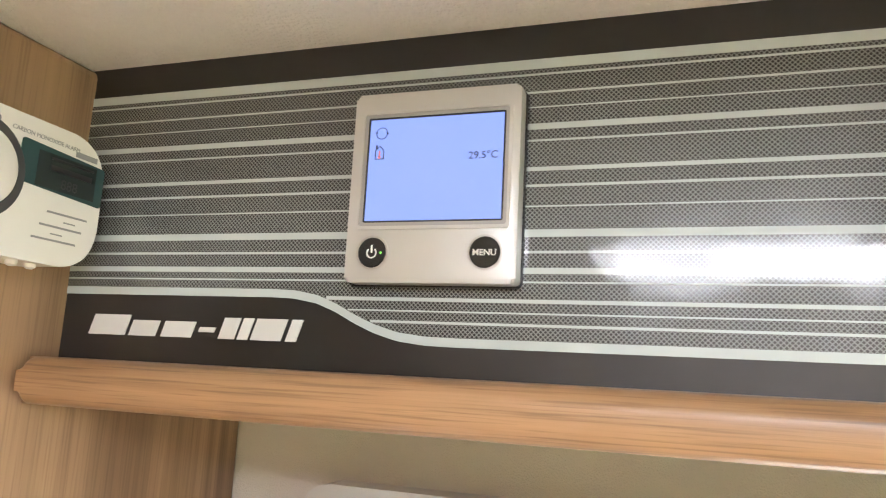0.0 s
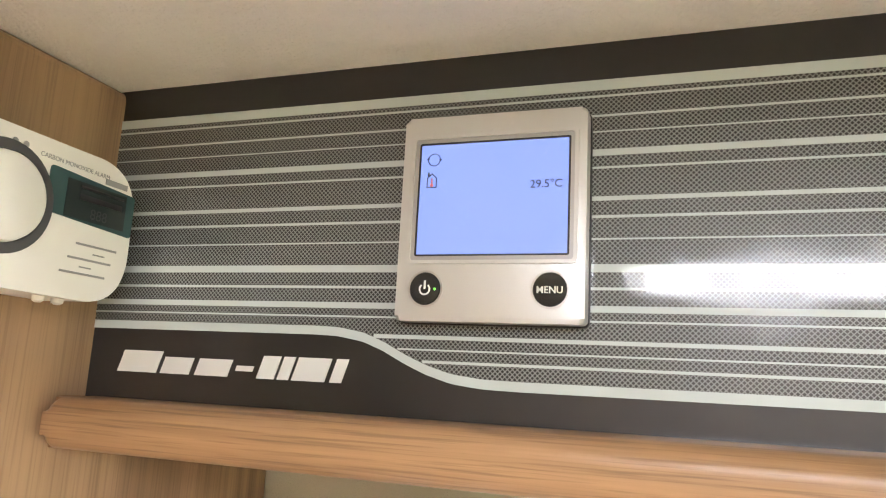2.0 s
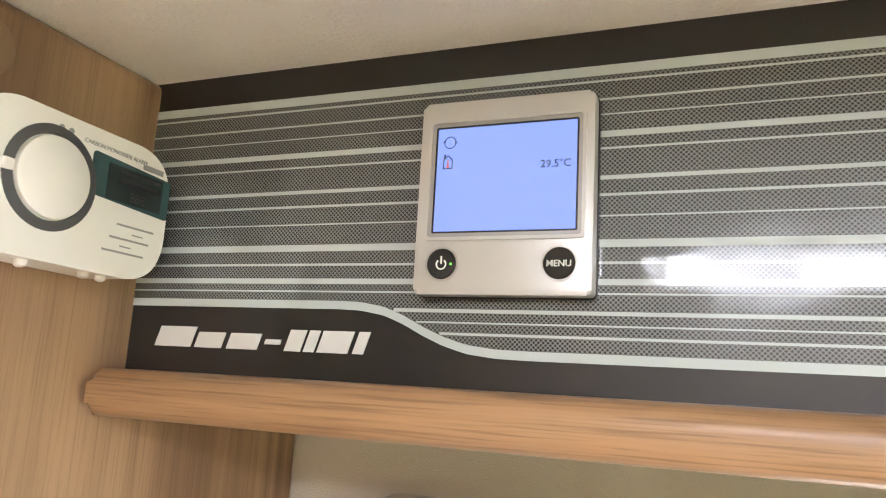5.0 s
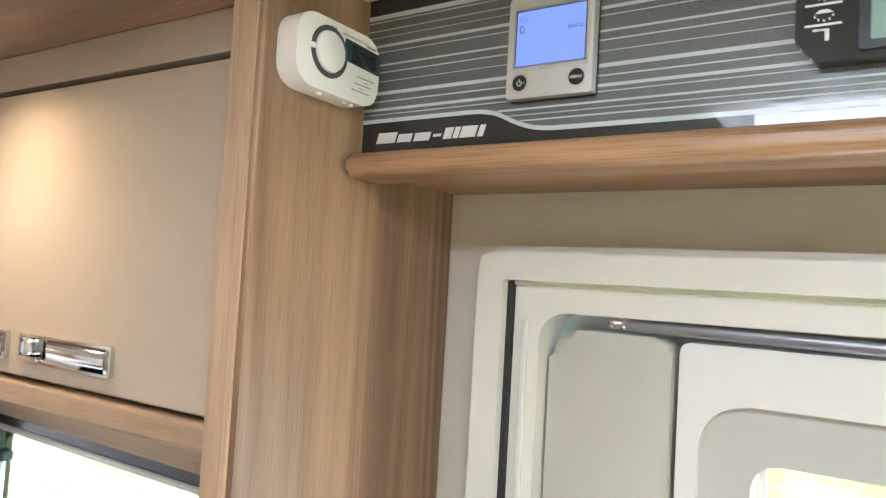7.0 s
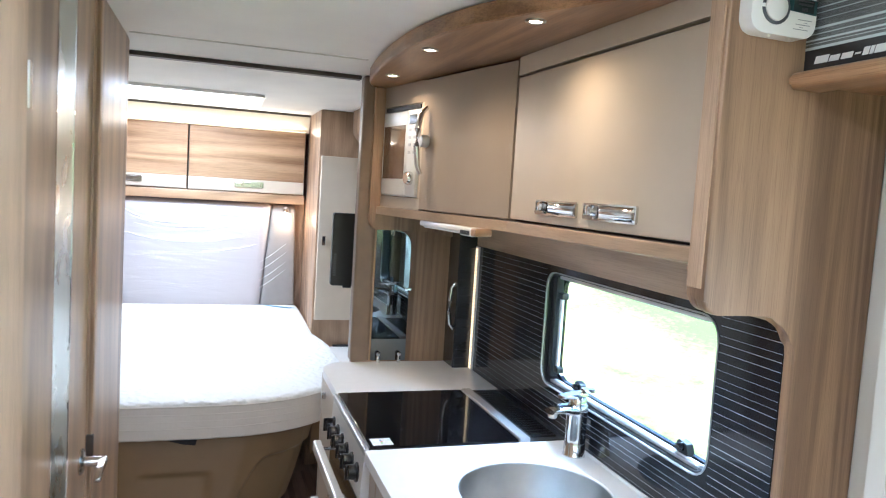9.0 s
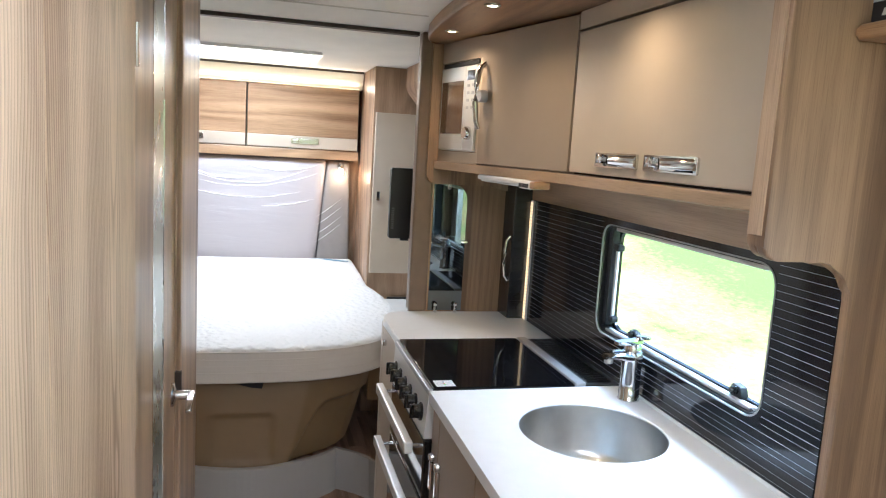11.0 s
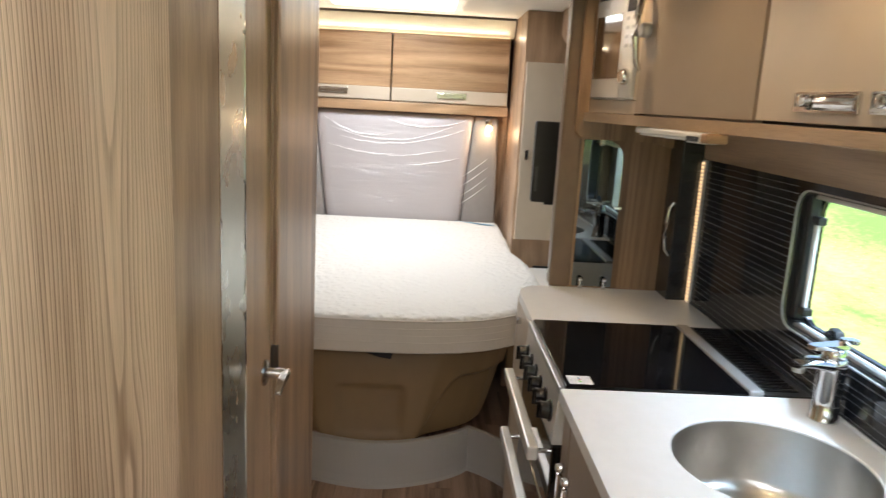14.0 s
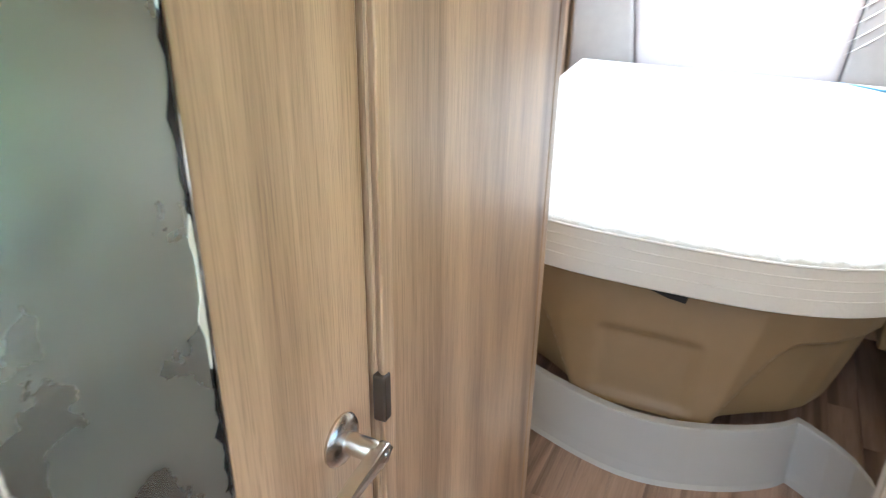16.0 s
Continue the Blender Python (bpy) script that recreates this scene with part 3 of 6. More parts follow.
structure("wall_west", end_wall(XR - 0.035, XR), cream, "cream rear wall behind the bed")
structure("wall_east", end_wall(XE, XE + 0.035, (-1.35, 0.35, 1.05, 1.8)), cream, "cream front bulkhead with a wide windscreen")
# side windows out of view, added so that daylight reaches the lounge
for k, (x0, x1, y, z0, z1) in enumerate([(1.3, 2.2, YW + 0.02, 0.95, 1.5), (1.2, 2.2, -1.70, 0.95, 1.5)]):
    tagged(part(f"window_{k + 3}", box(x0 - 0.01, x1 + 0.01, y - 0.003, y + 0.003, z0 - 0.01, z1 + 0.01), pane_glass), "plain unseen side window pane, added to let daylight in", "window", "", "structure").visible_shadow = False
tagged(part("window_5", box(XE + 0.012, XE + 0.018, -1.36, 0.36, 1.04, 1.81), pane_glass), "wide front window pane", "window", "", "structure").visible_shadow = False

# timber wall along the aisle, with the washroom door in it
structure("wall_aisle", box(-0.415, 0.0995, YLEFT - 0.03, YLEFT, 0, CEIL, 0.002), wood_near, "pale grained timber wall panel beside the aisle")
structure("wall_aisle_front", box(0.1005, 0.62, YLEFT - 0.03, YLEFT, 0, CEIL, 0.002), wood_near_front, "pale grained timber wall panel beside the aisle")
structure("wall_aisle_end", box(-1.663, -1.052, YLEFT - 0.03, YLEFT, 0, CEIL, 0.004), wood_door, "timber panel between washroom door and bedroom")
structure("wall_washroom", box(-1.70, -1.663, -1.68, YLEFT - 0.0005, 0, CEIL, 0.006), wood_door, "timber partition beside the bedroom")
structure("trim_aisle", box(0.62, 0.65, -1.68, YLEFT, 0, CEIL, 0.004), wood_near, "timber partition end", "trim")
structure("trim_door_stop", prism(rounded([(-1.055, YLEFT - 0.002), (-1.047, YLEFT + 0.010), (-1.072, YLEFT + 0.012), (-1.072, YLEFT - 0.002)], 0.003), "z", 0.0, CEIL), wood_edge, "pale timber door stop", "trim")


def washroom_door():
    o = thing("door_1", (-0.73, YLEFT, 0.0), "closed timber washroom door with a grey mirror strip", "door", "", "structure")
    z0, z1 = 0.02, CEIL - 0.01
    part("door_panel", box(-0.648, -0.418, YLEFT - 0.03, YLEFT - 0.004, z0, z1, 0.003), wood_door, o)
    part("door_panel", box(-1.042, -0.822, YLEFT - 0.03, YLEFT - 0.004, z0, z1, 0.003), wood_door, o)
    part("mirror_strip", box(-0.819, -0.651, YLEFT - 0.025, YLEFT - 0.0050, z0, z1), film_mirror, o, "grey mirror strip under scuffed film")
    for x in (-0.8205, -0.6495):
        part("mirror_edge", box(x - 0.0012, x + 0.0012, YLEFT - 0.02, YLEFT - 0.0035, z0, z1), chrome, o, "thin bright edging")
    rng = random.Random(8)
    for side, xe in ((1, -0.8185), (-1, -0.6515)):
        for lo, hi, mat_film in ((1.02, 1.16, black_gloss), (1.10, 1.29, frame_plastic), (1.27, 1.42, black_gloss), (1.40, 1.58, fascia_line), (0.78, 0.99, frame_plastic)):
            zs = [lo + (hi - lo) * k / 12 for k in range(13)]
            inner = [(xe + side * (0.0015 + 0.0075 * rng.random() ** 2 * math.sin(math.pi * k / 12)), z) for k, z in enumerate(zs)]
            part("torn_film", prism([(xe, lo)] + inner[1:-1] + [(xe, hi)], "y", YLEFT - 0.0048, YLEFT - 0.0040), mat_film, o, "ragged edge of torn protective film")
    part("backing", box(-1.045, -0.416, YLEFT - 0.036, YLEFT - 0.031, z0, z1), wood_door, o)
    h = part("door_handle", lathe([(0.030, 0), (0.0305, 0.003), (0.027, 0.007), (0.018, 0.010), (0.0125, 0.011), (0.0120, 0.040), (0.0105, 0.046)], Matrix.Translation((-0.978, YLEFT - 0.004, 0.960)) @ Euler((radians(-90), 0, 0)).to_matrix().to_4x4(), 36), nickel, o, "satin nickel lever handle", True)
    lever = prism(rounded([(-0.992, 0.9705), (-0.992, 0.9495), (-0.93, 0.951), (-0.886, 0.9455), (-0.882, 0.955), (-0.925, 0.966)], [0.009, 0.009, 0.02, 0.003, 0.004, 0.02], 6), "y", YLEFT + 0.038, YLEFT + 0.052, 0.004, seg=3)
    part("lever", lever, nickel, h, "", True)
    part("lever_screw", lathe([(0.005, 0), (0.005, 0.0014), (0.003, 0.002)], Matrix.Translation((-0.981, YLEFT + 0.0518, 0.960)) @ Euler((radians(-90), 0, 0)).to_matrix().to_4x4(), 16), chrome, h, "", True)
    part("strike_plate", box(-1.060, -1.044, YLEFT - 0.003, YLEFT + 0.0135, 0.938, 1.000, 0.003), brown_track, o, "dark metal strike plate")
    for z in (0.55, 1.72):
        part("hinge", tube([(-0.417, YLEFT + 0.001, z), (-0.417, YLEFT + 0.001, z + 0.07)], 0.005, 10), nickel, o)


washroom_door()

# ------------------------------------------------------------------ entrance door and the fascia above it
PX = -0.19                                    # face of the tall side panel
PB = -0.2135                                  # back of its thinner lower part
outline = [(0.25, CEIL), (0.25, 1.456), (0.4525, 1.456), (0.4525, 0.0), (YW - 0.001, 0.0), (YW - 0.001, CEIL)]
tall = thing("tall_side_panel", (-0.22, 0.5, 0.0), "tall timber partition panel with a curved cut-out beside the kitchen", "panel")
part("panel", prism(rounded(outline, [0.0, 0.032, 0.075, 0, 0, 0], 8), "x", PB, PX, 0.006, seg=3), wood_side, tall)
part("panel_back", prism(rounded([(0.252, CEIL - 0.0005), (0.252, 1.458), (0.44, 1.458), (0.44, CEIL - 0.0005)], [0, 0.032, 0, 0], 8), "x", -0.238, PB - 0.0003, 0.005, seg=2), wood_side, tall)
part("edging", box(-0.234, PX - 0.008, 0.2465, 0.2515, 1.500, CEIL - 0.001, 0.001), wood_edge, tall, "pale edge band")

Y0 = 0.42


def set_forward(thing_ob):
    """Brings what was drawn on the plane Y0 forward by a finger's width, a little reduced."""
    for ob in thing_ob.children_recursive:
        for v in ob.data.vertices:
            k = (v.co.y - 0.011 - 0.08) / (v.co.y - 0.08)
            v.co = (0.14 + (v.co.x - 0.14) * k, v.co.y - 0.011, 1.885 + (v.co.z - 1.885) * k)


def fascia():
    o = thing("fascia_board", (0.6, Y0, 1.87), "glossy dark fascia with pale stripes and printed mesh", "fascia")
    x0, x1 = PX - 0.018, 1.60
    part("board", box(x0, x1, Y0 + 0.0004, Y0 + 0.014, 1.866, CEIL + 0.014), fascia_dark, o)
    # swoosh centre line
    sw = [(x0, 1.9115), (-0.05, 1.9115), (-0.035, 1.911), (-0.020, 1.9085), (-0.008, 1.904), (0.004, 1.898), (0.016, 1.893), (0.030, 1.889), (0.046, 1.8872), (0.065, 1.8868), (x1, 1.8868)]
    fine = []
    for (xa, za), (xb, zb) in zip(sw, sw[1:]):
        steps = 6 if abs(xb - xa) < 0.03 else 1
        fine += [(xa + (xb - xa) * k / steps, za + (zb - za) * k / steps) for k in range(steps)]
    fine.append(sw[-1])
    sm = [fine[0]] + [(b[0], (a[1] + 2 * b[1] + c[1]) / 4) for a, b, c in zip(fine, fine[1:], fine[2:])] + [fine[-1]]

    def strip(lower, upper, y, thick=0.0003):
        bm = bmesh.new()
        rows = [[bm.verts.new((xx, yy, zz)) for xx, zz in edge] for edge in (lower, upper) for yy in (y, y + thick)]
        lf, lb, uf, ub = rows
        for i in range(len(lower) - 1):
            bm.faces.new((lf[i], lf[i + 1], uf[i + 1], uf[i]))
            bm.faces.new((lb[i + 1], lb[i], ub[i], ub[i + 1]))
            bm.faces.new((lf[i + 1], lf[i], lb[i], lb[i + 1]))
            bm.faces.new((uf[i], uf[i + 1], ub[i + 1], ub[i]))
        return bm

    half = 0.0024
    low, up = [(x, z - half) for x, z in sm], [(x, z + half) for x, z in sm]
    part("printed_mesh", strip(up, [(x, 2.0405) for x, z in sm], Y0), fascia_mesh, o, "grey printed mesh")
    part("curved_stripe", strip(low, up, Y0 - 0.0001), fascia_line, o, "pale curved stripe")
    lines = [(2.0385, 0.0056), (2.0325, 0.0011), (2.0222, 0.0011), (2.0138, 0.0007), (2.0030, 0.0033), (1.9952, 0.0011), (1.9795, 0.0022), (1.9704, 0.0014), (1.9593, 0.0008),
             (1.9450, 0.0040), (1.9350, 0.0014), (1.9252, 0.0032), (1.9192, 0.0010), (1.9093, 0.0020), (1.9030, 0.0009), (1.8970, 0.0014)]
    for z, w in lines:
        xs = x0
        if z < 1.9145:
            xs = min(x for x, zz in sm if zz + half < z - 0.0003)
        part("stripe", box(xs, x1, Y0 - 0.0002, Y0 + 0.0001, z - w / 2, z + w / 2), fascia_line, o)
    # sloping maker's name as plain pale shapes
    sl = 0.32

    def block(xa, xb, za, zb):
        return prism([(xa + sl * (za - 1.884), za), (xb + sl * (za - 1.884), za), (xb + sl * (zb - 1.884), zb), (xa + sl * (zb - 1.884), zb)], "y", Y0 - 0.0004, Y0 + 0.0002)

    for xa, xb, za, zb in [(-0.179, -0.151, 1.884, 1.8965), (-0.148, -0.128, 1.884, 1.8935), (-0.124, -0.102, 1.884, 1.8935), (-0.098, -0.087, 1.8875, 1.8905), (-0.083, -0.072, 1.884, 1.8965),
                           (-0.070, -0.063, 1.884, 1.8965), (-0.061, -0.041, 1.884, 1.8965), (-0.038, -0.031, 1.884, 1.8965)]:
        part("name_mark", block(xa, xb, za, zb), white_print, o)
    set_forward(o)


fascia()
rail = thing("wooden_rail", (0.7, 0.4, 1.85), "rounded timber rail under the striped fascia", "rail")
part("rail", prism(rounded([(0.374, 1.842), (0.374, 1.869), (0.440, 1.869), (0.440, 1.842)], [0.009, 0.010, 0.001, 0.001], 8), "x", -0.182, 1.60, 0.006, seg=4), wood_x, rail, "", True)
part("soffit", box(PX + 0.0006, 1.60, 0.4405, YW - 0.001, 1.8525, 1.8685), wood_x, rail)


def control_panel():
    o = thing("heating_control_panel", (0.047, Y0, 1.915), "silver heating control panel with a lit blue screen", "control panel")
    x0, x1, z0, z1 = 0.0030, 0.0975, 1.9165, 2.0222
    part("body", prism(rounded(rect(x0, x1, z0, z1), 0.0026), "y", Y0 - 0.014, Y0 - 0.0003, 0.0022, seg=4), silver_beige, o, "", True)
    # black sheet just past the body draws the shade at its edge
    part("shadow_seal", prism(rounded(rect(x0 - 0.0007, x1 + 0.0007, z0 - 0.0008, z1 + 0.0004), 0.003), "y", Y0 - 0.003, Y0 - 0.0006), black_matt, o, "black sheet for the shade round the edge")
    yf = Y0 - 0.014
    # stepped surround, sloping down to the glass
    part("bezel", prism(rounded(rect(0.0080, 0.0937, 1.9450, 2.0118), 0.002), "y", yf - 0.0014, yf + 0.001, hole=rounded(rect(0.0098, 0.0919, 1.9468, 2.0100), 0.0016)), silver_beige, o, "raised pale bezel")
    part("inner_bezel", prism(rounded(rect(0.0099, 0.0918, 1.9469, 2.0099), 0.0016), "y", yf - 0.0007, yf + 0.001, hole=rounded(rect(0.0119, 0.0899, 1.9489, 2.0079), 0.001)), steel_strip, o)
    s = part("screen", box(0.0125, 0.0893, yf - 0.0004, yf + 0.0005, 1.9495, 2.0073), screen_blue, o, "backlit blue screen")
    # black ring paints the shadow that the raised bezel throws inwards
    part("screen_rim", prism(rect(0.0119, 0.0899, 1.9489, 2.0079), "y", yf - 0.0006, yf + 0.0004, hole=rect(0.0129, 0.0889, 1.9498, 2.0069)), black_matt, s)
    ys = yf - 0.0006
    part("screen_icon", prism(ring(0.0200, 1.9990, 0.0034, 32), "y", ys, ys + 0.0001, hole=ring(0.0200, 1.9990, 0.0030, 32)), screen_ink, s)
    for sx in (-1, 1):
        part("screen_icon", prism([(0.0200 + sx * 0.0033 - 0.0009, 1.9992), (0.0200 + sx * 0.0033 + 0.0009, 1.9992), (0.0200 + sx * 0.0033, 1.9982 if sx > 0 else 2.0002)], "y", ys, ys + 0.0001), screen_ink, s)
    hx, hz = 0.0192, 1.9842
    outer = [(hx - 0.0027, hz), (hx + 0.0027, hz), (hx + 0.0027, hz + 0.0052), (hx, hz + 0.0078), (hx - 0.0027, hz + 0.0052)]
    inner = [(hx - 0.0022, hz + 0.0005), (hx + 0.0022, hz + 0.0005), (hx + 0.0022, hz + 0.0050), (hx, hz + 0.0071), (hx - 0.0022, hz + 0.0050)]
    part("screen_icon", prism(outer, "y", ys, ys + 0.0001, hole=inner), screen_ink, s)
    part("screen_icon", box(hx - 0.0023, hx - 0.0014, ys, ys + 0.0001, hz + 0.006, hz + 0.0082), screen_ink, s)
    part("screen_icon", prism(ring(hx, hz + 0.0014, 0.0009, 16), "y", ys, ys + 0.0001), screen_red, s)
    part("screen_icon", box(hx - 0.0004, hx + 0.0004, ys, ys + 0.0001, hz + 0.002, hz + 0.005), screen_red, s)
    letters("screen_text", "29.5\u00b0C", 0.0057, Matrix.Translation((0.0862, ys, 1.9822)) @ FACE_Y, screen_ink, s, 0.00005, "RIGHT")
    for x, label in ((0.0188, "round black power button"), (0.0812, "round black menu button")):
        b = part("button", lathe([(0.0082, 0), (0.0082, 0.0012), (0.0077, 0.0018), (0.001, 0.0018)], Matrix.Translation((x, yf + 0.0006, 1.9325)) @ FACE_Y, 40), black_gloss, o, label, True)
        part("button_rim", prism(ring(x, 1.9325, 0.0092, 40), "y", yf - 0.0008, yf + 0.0004, hole=ring(x, 1.9325, 0.0082, 40)), steel, b)
        yb = yf - 0.0013
        if x < 0.04:
            arc = [(x + 0.0030 * math.cos(a), 1.9322 + 0.0030 * math.sin(a)) for a in [radians(130 + 280 * k / 20) for k in range(21)]]
            arc2 = [(x + 0.0022 * math.cos(a), 1.9322 + 0.0022 * math.sin(a)) for a in [radians(130 + 280 * k / 20) for k in range(21)]]
            part("button_mark", prism(arc + arc2[::-1], "y", yb - 0.0001, yb + 0.0004), white_print, b)
            part("button_mark", box(x - 0.0005, x + 0.0005, yb - 0.0001, yb + 0.0004, 1.9323, 1.9365), white_print, b)
            part("indicator", prism(ring(x + 0.0053, 1.9323, 0.0007, 12), "y", yb - 0.0001, yb + 0.001), green_led, b)
        else:
            letters("button_text", "MENU", 0.0046, Matrix.Translation((x, yb - 0.0002, 1.9308)) @ FACE_Y, white_print, b, 0.0001, "CENTER", 0.00008)
    for k in range(4):
        xa = 0.040 + k * 0.0055
        part("maker_mark", prism([(xa, 2.0105), (xa + 0.0035, 2.0105), (xa + 0.0050, 2.0145), (xa + 0.0015, 2.0145)], "y", yf - 0.0003, yf + 0.0004), silver_beige, o)

    set_forward(o)


control_panel()


def carbon_monoxide_alarm():
    o = thing("carbon_monoxide_alarm", (PX, 0.32, 1.917), "white carbon monoxide alarm with a dark ring and teal display", "alarm")
    y0, y1, z0, z1 = 0.268, 0.397, 1.9190, 1.9980
    xf = -0.161
    body = prism(rounded([(y0, z0 + 0.002), (y1, z0), (y1, z1), (y0, z1)], 0.026, 12), "x", PX + 0.0005, xf, 0.012, seg=6)
    part("body", body, alarm_white, o, "", True)
    cy, cz = 0.3150, 1.9630
    part("ring", lathe([(0.0275, -0.002), (0.0275, 0.0006), (0.0225, 0.0016), (0.0215, -0.002)], Matrix.Translation((xf, cy, cz)) @ FACE_X, 48), alarm_grey, o, "dark grey ring", True)
    for dy in (-0.0248,):
        part("ring_bridge", box(xf - 0.001, xf + 0.0021, cy + dy - 0.0032, cy + dy + 0.0032, cz - 0.003, cz + 0.003, 0.001), alarm_white, o)
    part("sounder", lathe([(0.0215, -0.002), (0.0212, 0.003), (0.019, 0.0042), (0.001, 0.0046)], Matrix.Translation((xf, cy, cz)) @ FACE_X, 48), alarm_white, o, "", True)
    win = part("display_window", prism(rounded([(0.338, 1.9615), (0.3965, 1.9585), (0.3965, 1.9825), (0.338, 1.9855)], 0.002), "x", xf - 0.004, xf + 0.0006), alarm_teal, o, "teal display window")
    lcd = part("display", box(xf, xf + 0.0009, 0.349, 0.390, 1.9615, 1.9815), alarm_lcd, win, "dark liquid crystal display")
    letters("display_text", "888", 0.0080, Matrix.Translation((xf + 0.001, 0.3655, 1.9632)) @ FACE_X, black_matt, lcd, 0.00005)
    part("display_bar", box(xf + 0.0009, xf + 0.0012, 0.3575, 0.387, 1.9720, 1.9752), black_matt, lcd)
    part("display_bar", box(xf + 0.0009, xf + 0.0012, 0.3575, 0.388, 1.9782, 1.9797), black_matt, lcd)
    for k in range(3):
        part("groove", box(xf - 0.001, xf + 0.0004, 0.356 - k * 0.004 + 0.004, 0.388 - k * 0.003, 1.9485 - k * 0.0078, 1.9496 - k * 0.0078), grey_print, o)
    for k in range(2):
        part("groove", box(xf - 0.001, xf + 0.0004, 0.372 - k * 0.008, 0.380 - k * 0.008, 1.9445 - k * 0.0078, 1.9452 - k * 0.0078), grey_print, o)
    letters("printed_name", "CARBON MONOXIDE ALARM", 0.0034, Matrix.Translation((xf + 0.0003, 0.331, 1.9878)) @ FACE_X, grey_print, o, 0.0001)
    part("maker_mark", box(xf, xf + 0.0003, 0.374, 0.390, 1.9848, 1.9880), grey_print, o)
    for y in (0.317, 0.323):
        part("test_dot", lathe([(0.0016, 0), (0.0016, 0.0003), (0.001, 0.0004)], Matrix.Translation((xf, y - 0.0005, 1.9905)) @ FACE_X, 14), grey_print, o)
    for y in (0.312, 0.350, 0.362):
        part("foot", lathe([(0.0035, -0.001), (0.003, 0.002), (0.0015, 0.003)], Matrix.Translation((-0.170, y, z0 + 0.0005)) @ Euler((radians(180), 0, 0)).to_matrix().to_4x4(), 12), alarm_white, o, "", True)


carbon_monoxide_alarm()
part_disc = tagged(part("round_cover_disc", lathe([(0.017, 0), (0.017, 0.0012), (0.015, 0.002)], Matrix.Translation((PX + 0.0003, 0.288, 2.027)) @ FACE_X, 32), brown_cap, smooth=True), "small round brown cover disc on the timber panel", "cover")


def leisure_panel():
    o = thing("vehicle_control_panel", (0.45, Y0, 1.92), "black control panel with white symbols and a grey display", "control panel")
    x0, x1, z0, z1 = 0.276, 0.60, 1.918, 2.035
    out = [(x0, 1.937), (0.292, z0), (x1 - 0.016, z0), (x1, 1.937), (x1, 2.016), (x1 - 0.016, z1), (0.298, z1), (x0, 2.010)]
    part("body", prism(rounded(out, 0.006), "y", Y0 - 0.020, Y0 - 0.0003, 0.004, seg=3), black_gloss, o)
    yf = Y0 - 0.020
    part("display_frame", prism(rounded(rect(0.322, 0.57, 1.924, 2.022), 0.004), "y", yf - 0.003, yf + 0.001, hole=rounded(rect(0.330, 0.562, 1.931, 2.015), 0.002)), black_matt, o)
    d = part("display", box(0.330, 0.562, yf - 0.0006, yf + 0.0005, 1.931, 2.015), lcd_grey, o, "grey liquid crystal display")
    letters("display_text", "LEISURE", 0.012, Matrix.Translation((0.340, yf - 0.0008, 1.9345)) @ FACE_Y, black_matt, d, 0.00005)
    part("display_bar", box(0.372, 0.42, yf - 0.0009, yf - 0.0005, 1.952, 1.957), black_matt, d)
    for k in range(4):
        part("display_bar", box(0.345 + 0.008 * k, 0.349 + 0.008 * k, yf - 0.0009, yf - 0.0005, 1.9475, 1.9495), black_matt, d)
    for k, z in enumerate((1.938, 1.955, 1.972, 1.989)):
        part("divider", box(0.283, 0.310, yf - 0.0004, yf + 0.0005, z + 0.0095, z + 0.0115), white_print, o)
        if k == 0:
            part("symbol", prism([(0.289, z + 0.0055), (0.298, z + 0.0055), (0.298, z - 0.003), (0.301, z - 0.003), (0.301, z + 0.007), (0.289, z + 0.0075)], "y", yf - 0.0004, yf + 0.0005), white_print, o)
        else:
            part("symbol", prism([(0.290, z + 0.003), (0.304, z + 0.003), (0.300, z + 0.006), (0.294, z + 0.006)], "y", yf - 0.0004, yf + 0.0005), white_print, o)
            for j in range(5):
                a = radians(200 + 35 * j)
                part("symbol_ray", box(0.297 + 0.007 * math.cos(a) - 0.0006, 0.297 + 0.007 * math.cos(a) + 0.0006, yf - 0.0004, yf + 0.0005, z + 0.003 + 0.006 * math.sin(a) - 0.0012, z + 0.003 + 0.006 * math.sin(a) + 0.0008), white_print, o)

    set_forward(o)


leisure_panel()


